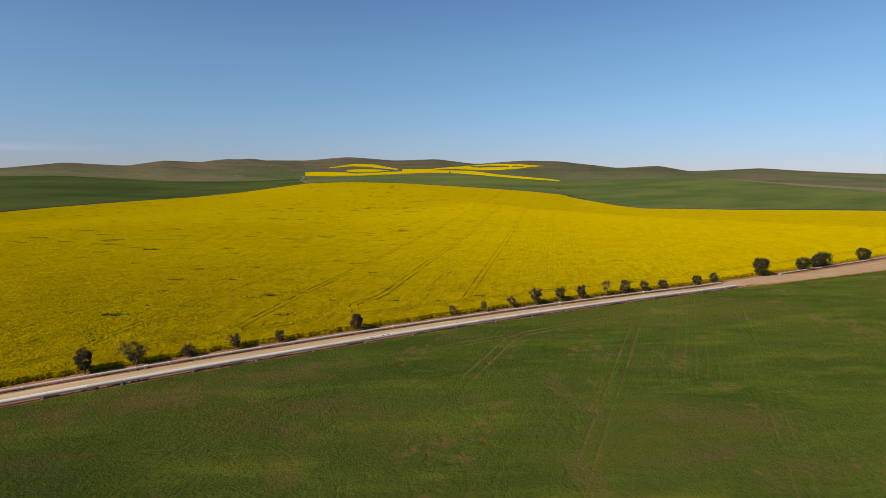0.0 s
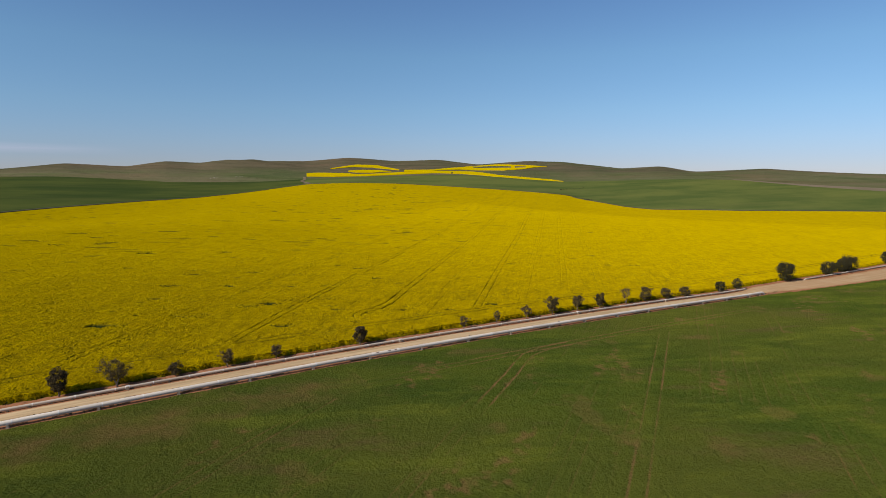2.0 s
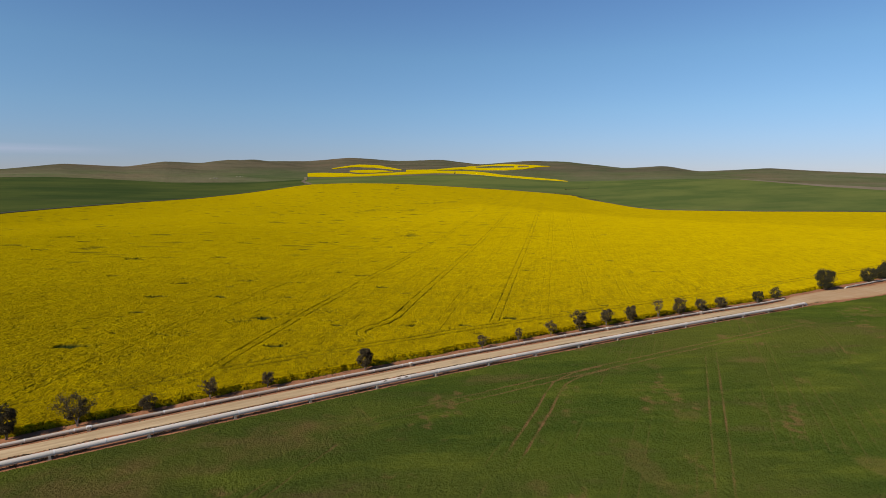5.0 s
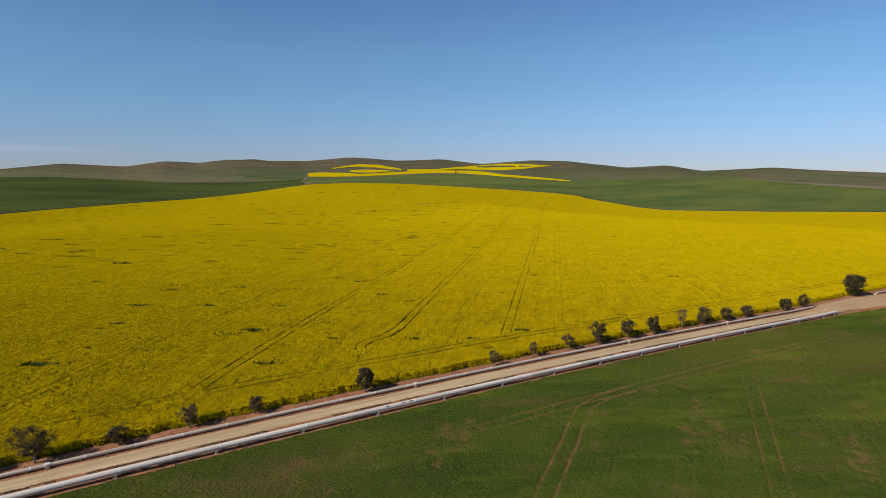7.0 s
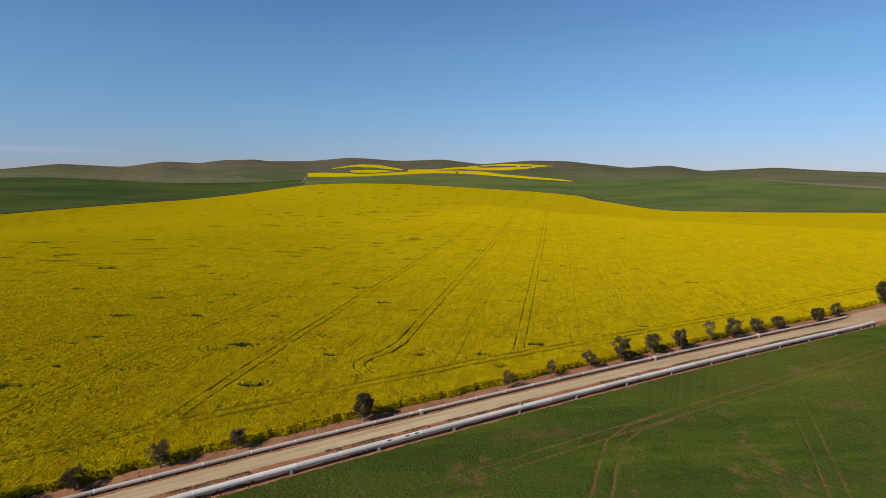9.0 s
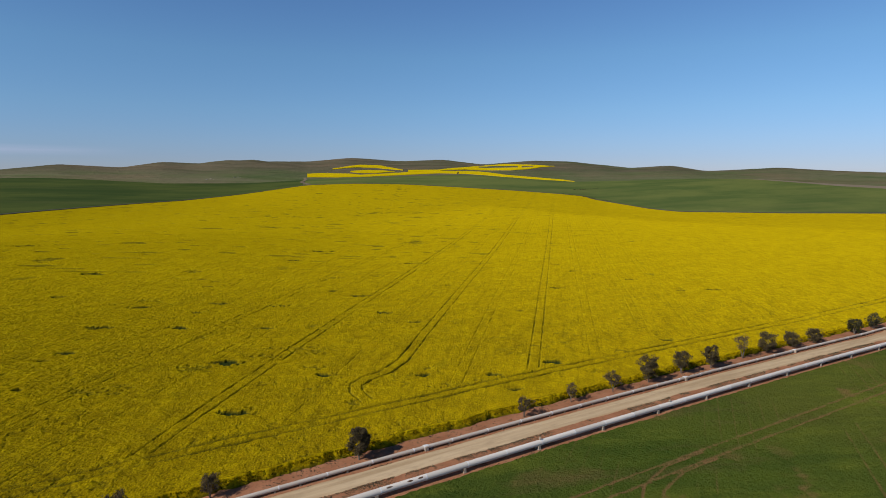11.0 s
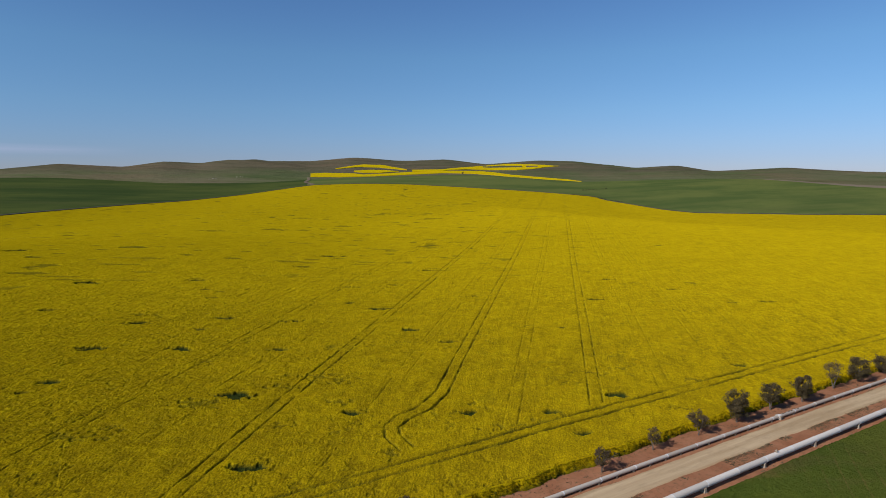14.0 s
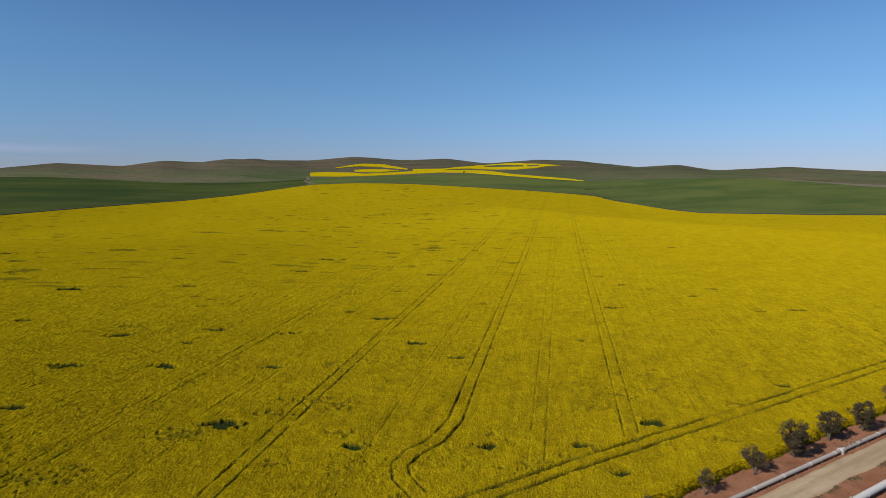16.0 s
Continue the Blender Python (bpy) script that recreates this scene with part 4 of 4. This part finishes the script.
def support(name, label, x, y, top, wide, thick, reach, group, concrete):
    """A concrete pier with a steel saddle under a pipe."""
    root = tagged(new(name), label, "pipe support", group)
    bm = bmesh.new()
    half, t = wide / 2, thick / 2
    arc = [(0.5 * wide * math.sin(u), top + reach * (1 - math.cos(u))) for u in np.linspace(-1.1, 1.1, 9)]
    rim = [(-half * 1.12, 0.1), (-half * 1.06, arc[0][1])] + arc + [(half * 1.06, arc[-1][1]), (half * 1.12, 0.1)]
    front, back = ([bm.verts.new((x, y, z)) for y, z in rim] for x in (-t, t))
    bm.faces.new(front)
    bm.faces.new(back[::-1])
    for k in range(len(rim)):
        bm.faces.new((front[k - 1], back[k - 1], back[k], front[k]))
    bmesh.ops.triangulate(bm, faces=[f for f in bm.faces if len(f.verts) > 4])
    bmesh.ops.recalc_face_normals(bm, faces=bm.faces)
    pier = part("pier", bm, concrete, root)
    bm = bmesh.new()
    box(bm, 0, 0, 0.05, thick * 1.6, wide * 1.2, 0.24, 0.03)
    part("footing", bm, concrete, pier, "soil-stained concrete footing")
    bm = bmesh.new()
    tube(bm, [(0, -0.36 * wide, top - 0.02), (0, 0.36 * wide, top - 0.02)], [0.05, 0.05], 6)
    box(bm, 0, 0, top - 0.02, thick * 1.2, wide * 0.5, 0.07, 0.015)
    part("saddle", bm, RUST, root, "rusty steel saddle")
    root.matrix_basis = pose(x, y, bed(x, y))
    return root


first = support("pipe_support", "squat concrete pier carrying the large white pipe", 38.3 - 6 * SPAN, BIG_Y, BIG_Z - BIG_R - 0.03, 0.90, 0.36, 0.45, "piers under the large pipe", CONCRETE)
for k in range(-5, 13):
    copy_thing(first, pose(38.3 + k * SPAN, BIG_Y, bed(38.3 + k * SPAN, BIG_Y)))
copy_thing(first, pose(BIG_END - 0.9, BIG_Y, bed(BIG_END, BIG_Y)))
low = support("pipe_support", "small concrete block carrying the smaller grey pipe", -60.1, SMALL_Y, SMALL_Z - SMALL_R - 0.03, 0.50, 0.22, 0.29, "blocks under the small pipe", DULL_CONCRETE)
for k in range(1, 82):
    copy_thing(low, pose(-60.1 + 3.25 * k, SMALL_Y, bed(-60.1 + 3.25 * k, SMALL_Y)))
for k in range(62):
    copy_thing(low, pose(248.0 + 3.25 * k, SMALL_Y, bed(248.0 + 3.25 * k, SMALL_Y)))


def air_valve(x):
    """A small capped riser on the top of the large pipe."""
    bm = bmesh.new()
    tube(bm, [(0, 0, 0), (0, 0, 0.22)], [0.12, 0.12], 14)
    tube(bm, [(0, 0, 0.22), (0, 0, 0.27)], [0.20, 0.20], 14)
    tube(bm, [(0, 0, 0.27), (0, 0, 0.40), (0, 0, 0.44)], [0.11, 0.11, 0.05], 12)
    ob = part("air_valve", bm, CONCRETE, big, "weathered air valve on the pipe's crown")
    ob.matrix_basis = pose(x, BIG_Y, BIG_Z + BIG_R - 0.03 + bed(x, BIG_Y))


for x in (77.6, 106.4):
    air_valve(x)


def flakes(parent, x, y, z, radius, length, low, high, name="rust_patch"):
    """A ragged curved patch where the coat has come off a pipe."""
    rng = random.Random(round(x * 10))
    bm = bmesh.new()
    n = 10
    rim = [bm.verts.new((length * 0.5 * math.cos(t) * rng.uniform(0.7, 1.1), (radius + 0.006) * math.sin((low + high) / 2 + (high - low) / 2 * math.sin(t)), (radius + 0.006) * math.cos((low + high) / 2 + (high - low) / 2 * math.sin(t)))) for t in np.linspace(0, 2 * math.pi, n, endpoint=False)]
    middle = bm.verts.new((0, (radius + 0.012) * math.sin((low + high) / 2), (radius + 0.012) * math.cos((low + high) / 2)))
    for k in range(n):
        bm.faces.new((rim[k], rim[(k + 1) % n], middle))
    ob = part(name, bm, RUST, parent, "dark rusty patch where the coating has gone")
    ob.matrix_basis = pose(x, y, z + bed(x, y))


for x in (53.0, 56.0, 57.5):
    flakes(big, x, BIG_Y, BIG_Z, BIG_R, 0.9, -1.0, -0.45)
for x in (122.2, 122.9, 123.9, 124.8, 125.6, 126.7):
    flakes(small, x, SMALL_Y, SMALL_Z, SMALL_R, 0.55, -0.5, 0.3)


def anchor(x):
    root = tagged(new("anchor_block"), "tall concrete anchor block clamped round the small pipe", "anchor block", "anchor blocks")
    bm = bmesh.new()
    box(bm, 0, 0, 0.36, 0.55, 1.0, 0.80, 0.04)
    part("block", bm, CONCRETE, root)
    shared("clamp", ring_mesh("clamp", 0.75, SMALL_R, 0.07, RING_STEEL), root, pose(0, 0, SMALL_Z))
    root.matrix_basis = pose(x, SMALL_Y, bed(x, SMALL_Y))


for x in (4.1, 62.6, 121.0, 159.9):
    anchor(x)


# ---- trees ----
def leaf_cloud(bm, centre, radius, count, size, rng, squash=0.8):
    for _ in range(count):
        while True:
            d = Vector((rng.uniform(-1, 1), rng.uniform(-1, 1), rng.uniform(-1, 1)))
            if d.length <= 1:
                break
        p = Vector(centre) + Vector((d.x, d.y, d.z * squash)) * radius
        turn = Euler((rng.uniform(0, 6.3), rng.uniform(0, 6.3), rng.uniform(0, 6.3))).to_matrix()
        w, h = size * rng.uniform(0.5, 1.2), size * rng.uniform(0.25, 0.5)
        tip = [turn @ Vector(c) for c in ((-w / 2, 0, 0), (0, -h / 2, w * 0.1), (w / 2, 0, 0), (0, h / 2, w * 0.1))]
        bm.faces.new([bm.verts.new(p + c) for c in tip])


def tree(x, y, height, width, full, leaf, label, seed, lean=0.0, stem=0.28):
    rng = random.Random(seed)
    root = tagged(new("tree"), label, "tree", "roadside trees")
    airy, stout = full < 0.95, width > 5.5
    thick = 0.030 * height * (0.8 + 0.3 * rng.random())
    forks = rng.choice((2, 3, 3)) if airy else rng.choice((1, 2, 2, 3))
    crown_points, limbs, stems, turn = [], [], bmesh.new(), rng.uniform(0, 6.3)
    for f in range(forks):
        a = turn + 6.28 * f / forks + rng.uniform(-0.5, 0.5)
        out = (0.26 if airy else 0.18) * width * (forks > 1)
        pts = [Vector((0.05 * math.cos(a) * f, 0.05 * math.sin(a) * f, -0.1))]
        reach_up = height * rng.uniform(0.74, 0.9)
        for k in range(1, 6):
            s = k / 5
            pts.append(Vector((math.cos(a) * out * s + rng.uniform(-0.05, 0.05) * height * 0.5 + lean * s * s, math.sin(a) * out * s + rng.uniform(-0.05, 0.05) * height * 0.5, reach_up * s)))
        tube(stems, pts, [thick * (1 - 0.8 * k / 5) / (1 + 0.25 * (forks - 1)) for k in range(6)], 7)
        for _ in range(round((12 if airy else 9) / forks)):
            s = rng.uniform(stem + 0.02, 0.95)
            k = min(int(s * 5), 4)
            base = pts[k].lerp(pts[k + 1], s * 5 - k)
            t = (s - stem) / (1 - stem)
            reach = 0.5 * width * math.sqrt(max(0.08, 1 - (1.55 * t - 0.62) ** 2)) * rng.uniform(0.6, 1.0)
            b = rng.uniform(0, 6.3)
            tip = base + Vector((math.cos(b) * reach, math.sin(b) * reach, reach * rng.uniform(0.25, 0.8))) * (0.8 if stout else 1.0)
            tip.z = min(tip.z, height * 0.97)
            mid = base.lerp(tip, 0.5) + Vector((0, 0, rng.uniform(-0.12, 0.12) * reach))
            limb = bmesh.new()
            tube(limb, [base, mid, tip], [thick * 0.38, thick * 0.22, thick * 0.07], 5)
            crown_points += [tip, mid.lerp(tip, 0.35), base.lerp(tip, 0.3)]
            for _ in range(4):
                start = mid.lerp(tip, rng.random())
                twig = start + Vector((rng.uniform(-1, 1), rng.uniform(-1, 1), rng.uniform(-0.1, 1))) * 0.18 * width
                tube(limb, [start, twig], [thick * 0.12, thick * 0.04], 4)
                crown_points.append(twig)
            limbs.append(limb)
    trunk = part("trunk", stems, BARK, root)
    for limb in limbs:
        part("limb", limb, BARK, trunk)
    bm = bmesh.new()
    size = 0.23 * (height / 4.5) ** 0.5
    for p in crown_points:
        leaf_cloud(bm, p, width * rng.uniform(0.07, 0.16), round(full * rng.uniform(16, 34)), size, rng)
    low_z = height * stem * (0.9 if airy else 0.55)
    mid_z, half = (height + low_z) / 2, (height - low_z) / 2
    for _ in range(round((26 if stout else 8 if airy else 18) + 22 * full)):
        a, up = rng.uniform(0, 6.3), rng.uniform(-0.85, 0.95)
        # wider above the middle than below it, with lobes that stand out and others that fall short
        flat = math.sqrt(max(0.0, 1 - up * up * 0.9)) * (rng.uniform(0.75, 1.1) if stout else rng.uniform(0.45, 1.15) if airy else rng.uniform(0.62, 1.08)) * (1.0 + 0.14 * up)
        p = (math.cos(a) * 0.40 * width * flat + 0.5 * lean * (1 + up), math.sin(a) * 0.40 * width * flat, mid_z + up * half * 0.94)
        leaf_cloud(bm, p, width * (rng.uniform(0.13, 0.2) if stout else rng.uniform(0.09, 0.19)), round(full * rng.uniform(60, 140)), size, rng, 0.85)
    part("crown", bm, leaf, root)
    root.matrix_basis = pose(x, y, bed(x, y), 0, 0, rng.uniform(0, 360) if not lean else 0)


DENSE, THIN, GREEN_ONE = "dense dark gum sapling beside the small pipe", "thin greyish half-bare sapling on the red verge", "bushy green gum tree at the crop edge"
TREES = [
    (-7.1, 136.0, 5.2, 3.2, 1.3, 0), (2.4, 135.6, 5.3, 4.8, 0.8, 0), (12.9, 135.6, 2.6, 3.0, 0.9, 0), (23.0, 136.1, 3.4, 2.8, 0.8, 1), (33.3, 135.9, 3.0, 2.5, 0.8, 1),
    (53.1, 135.4, 4.2, 3.1, 1.4, 0), (82.3, 134.9, 3.4, 2.6, 0.5, 1), (93.6, 135.8, 3.2, 2.1, 0.5, 1), (103.8, 135.6, 3.6, 2.8, 0.7, 1), (113.6, 135.6, 5.1, 3.8, 1.0, 0),
    (123.8, 136.0, 4.4, 3.4, 0.9, 0), (132.4, 135.2, 4.5, 3.1, 1.1, 0), (144.8, 136.0, 4.8, 3.8, 0.4, 1), (153.6, 135.8, 4.5, 4.2, 1.0, 0), (163.6, 135.4, 3.4, 3.9, 1.0, 0),
    (172.9, 135.3, 3.1, 3.7, 1.1, 0), (192.2, 135.0, 4.2, 3.8, 1.1, 2), (202.5, 135.0, 4.4, 3.6, 0.8, 2), (235.4, 135.6, 7.7, 6.4, 1.7, 2), (267.2, 135.0, 5.4, 6.0, 1.6, 2),
    (279.0, 134.8, 5.8, 5.8, 1.6, 2), (285.0, 134.9, 6.8, 6.4, 1.6, 2), (324.0, 135.6, 6.0, 6.4, 1.6, 2),
]
for k, (x, y, h, w, full, sort) in enumerate(TREES):
    tree(x, y, h * (1.0 if sort == 2 else 1.1), w, full * (0.95 if sort == 1 else 1.15), (LEAF_DARK, LEAF_GREY, LEAF_GREEN)[sort], (DENSE, THIN, GREEN_ONE)[sort], 100 + k, -0.6 if k == 1 else 0.0, 0.16 if sort == 2 else 0.26)


# ---- far off: a lone tree, a hedge of scrub, a few pale stones ----
b, r = 0.67, 1612.0
x, y = (float(v) for v in spot(b, r))
tree(x, y, 5.5, 5.4, 1.0, LEAF_GREEN, "lone dark tree between green and yellow fields", 301, 0.0, 0.16)


def scrub(points, count, size, label):
    rng = random.Random(9)
    bm = bmesh.new()
    for _ in range(count):
        s = rng.uniform(0, len(points) - 1.001)
        k = int(s)
        b, r = (points[k][n] + (points[k + 1][n] - points[k][n]) * (s - k) for n in (0, 1))
        x, y = (float(v) for v in spot(b, r + rng.gauss(0, 3)))
        h = size * rng.uniform(0.5, 1.3)
        leaf_cloud(bm, (x, y, bed(x, y) + 0.5 + 0.5 * h), h, 26, 0.9, rng, 0.6)
    tagged(part("scrub", bm, LEAF_GREEN), label, "scrub", kind="stuff")


scrub([(9.9, 958), (10.7, 944), (11.6, 938), (12.2, 932), (12.6, 915), (13.0, 896), (14.2, 880)], 90, 1.3, "dark low scrub along the far edge of the crop")
scrub([(11.2, 1090), (11.8, 1108), (12.4, 1128), (13.1, 1154), (13.6, 1175)], 24, 1.2, "dark scrub along a shallow creek in the barley")


def stone(b, r, size, seed):
    rng = random.Random(seed)
    bm = bmesh.new()
    bmesh.ops.create_icosphere(bm, subdivisions=2, radius=size)
    for v in bm.verts:
        v.co *= rng.uniform(0.8, 1.15)
        v.co.z *= 0.55
    x, y = (float(v) for v in spot(b, r))
    ob = tagged(part("stone", bm, STONE), "pale weathered boulder on the grazed hillside", "stone", "boulders on the hillside")
    ob.matrix_basis = pose(x, y, bed(x, y) + float(hills(x, y)) + 0.25 * size)


STONE = plain_paint("pale_stone", (0.20, 0.18, 0.14), (0.30, 0.27, 0.21), 0.5)
for k, (b, r, size) in enumerate(((-21.93, 1402, 2.2), (-22.25, 1388, 1.6), (-21.7, 1400, 1.4), (-20.0, 1462, 2.0), (-19.7, 1470, 1.7), (-19.5, 1466, 1.2))):
    stone(b, r, size, 40 + k)


# ---- weeds and dry tufts along the verges ----
def weeds():
    rng = np.random.default_rng(77)
    # the row at 125.7 is added to imitate the shade beneath the large pipe
    rows = [(128.4, 0.30, 16000, 0.075, 0.36), (127.4, 0.6, 12000, 0.065, 0.40), (131.75, 0.22, 3500, 0.09, 0.47), (124.0, 0.30, 1500, 0.10, 0.50), (135.2, 1.0, 2200, 0.09, 0.50), (126.2, 0.7, 2500, 0.08, 0.50),
            (125.7, 0.35, 9000, 0.11, 0.47), (133.5, 0.25, 7000, 0.09, 0.47), (136.8, 0.25, 1500, 0.11, 0.45)]
    made = []
    for mid, spread, count, size, bar in rows:
        x, y = rng.uniform(-40, 215, count), rng.normal(mid, spread, count)
        keep = (fbm(x, 0 * x + mid, 7.0, 2, 81) > bar) & (fbm(x, y, 1.6, 2, 83) > (0.30 if size < 0.08 else 0.42))
        x, y = np.repeat(x[keep], 3), np.repeat(y[keep], 3)
        n = len(x)
        z = land(x, y) + 0.03
        a, h, w = rng.uniform(0, 3.2, n), size * rng.uniform(0.6, 1.6, n), size * rng.uniform(0.7, 1.6, n)
        dx, dy, lx, ly = np.cos(a) * w / 2, np.sin(a) * w / 2, rng.uniform(-0.1, 0.1, n), rng.uniform(-0.1, 0.1, n)
        corners = ((x - dx, y - dy, z), (x + dx, y + dy, z), (x + dx * 1.4 + lx, y + dy * 1.4 + ly, z + h), (x - dx * 1.3 + lx, y - dy * 1.3 + ly, z + h * 0.8))
        made.append(np.stack([np.stack(c, -1) for c in corners], 1).reshape(-1, 3))
    bm_v = np.concatenate(made)
    bm_q = np.arange(len(bm_v)).reshape(-1, 4)
    tagged(new("weeds", mesh_of("weeds", bm_v, bm_q, (WEED,))), "low grey-green weeds and dry tufts on the red verge, one row in place of the large pipe's shade", "weeds", kind="stuff")


weeds()
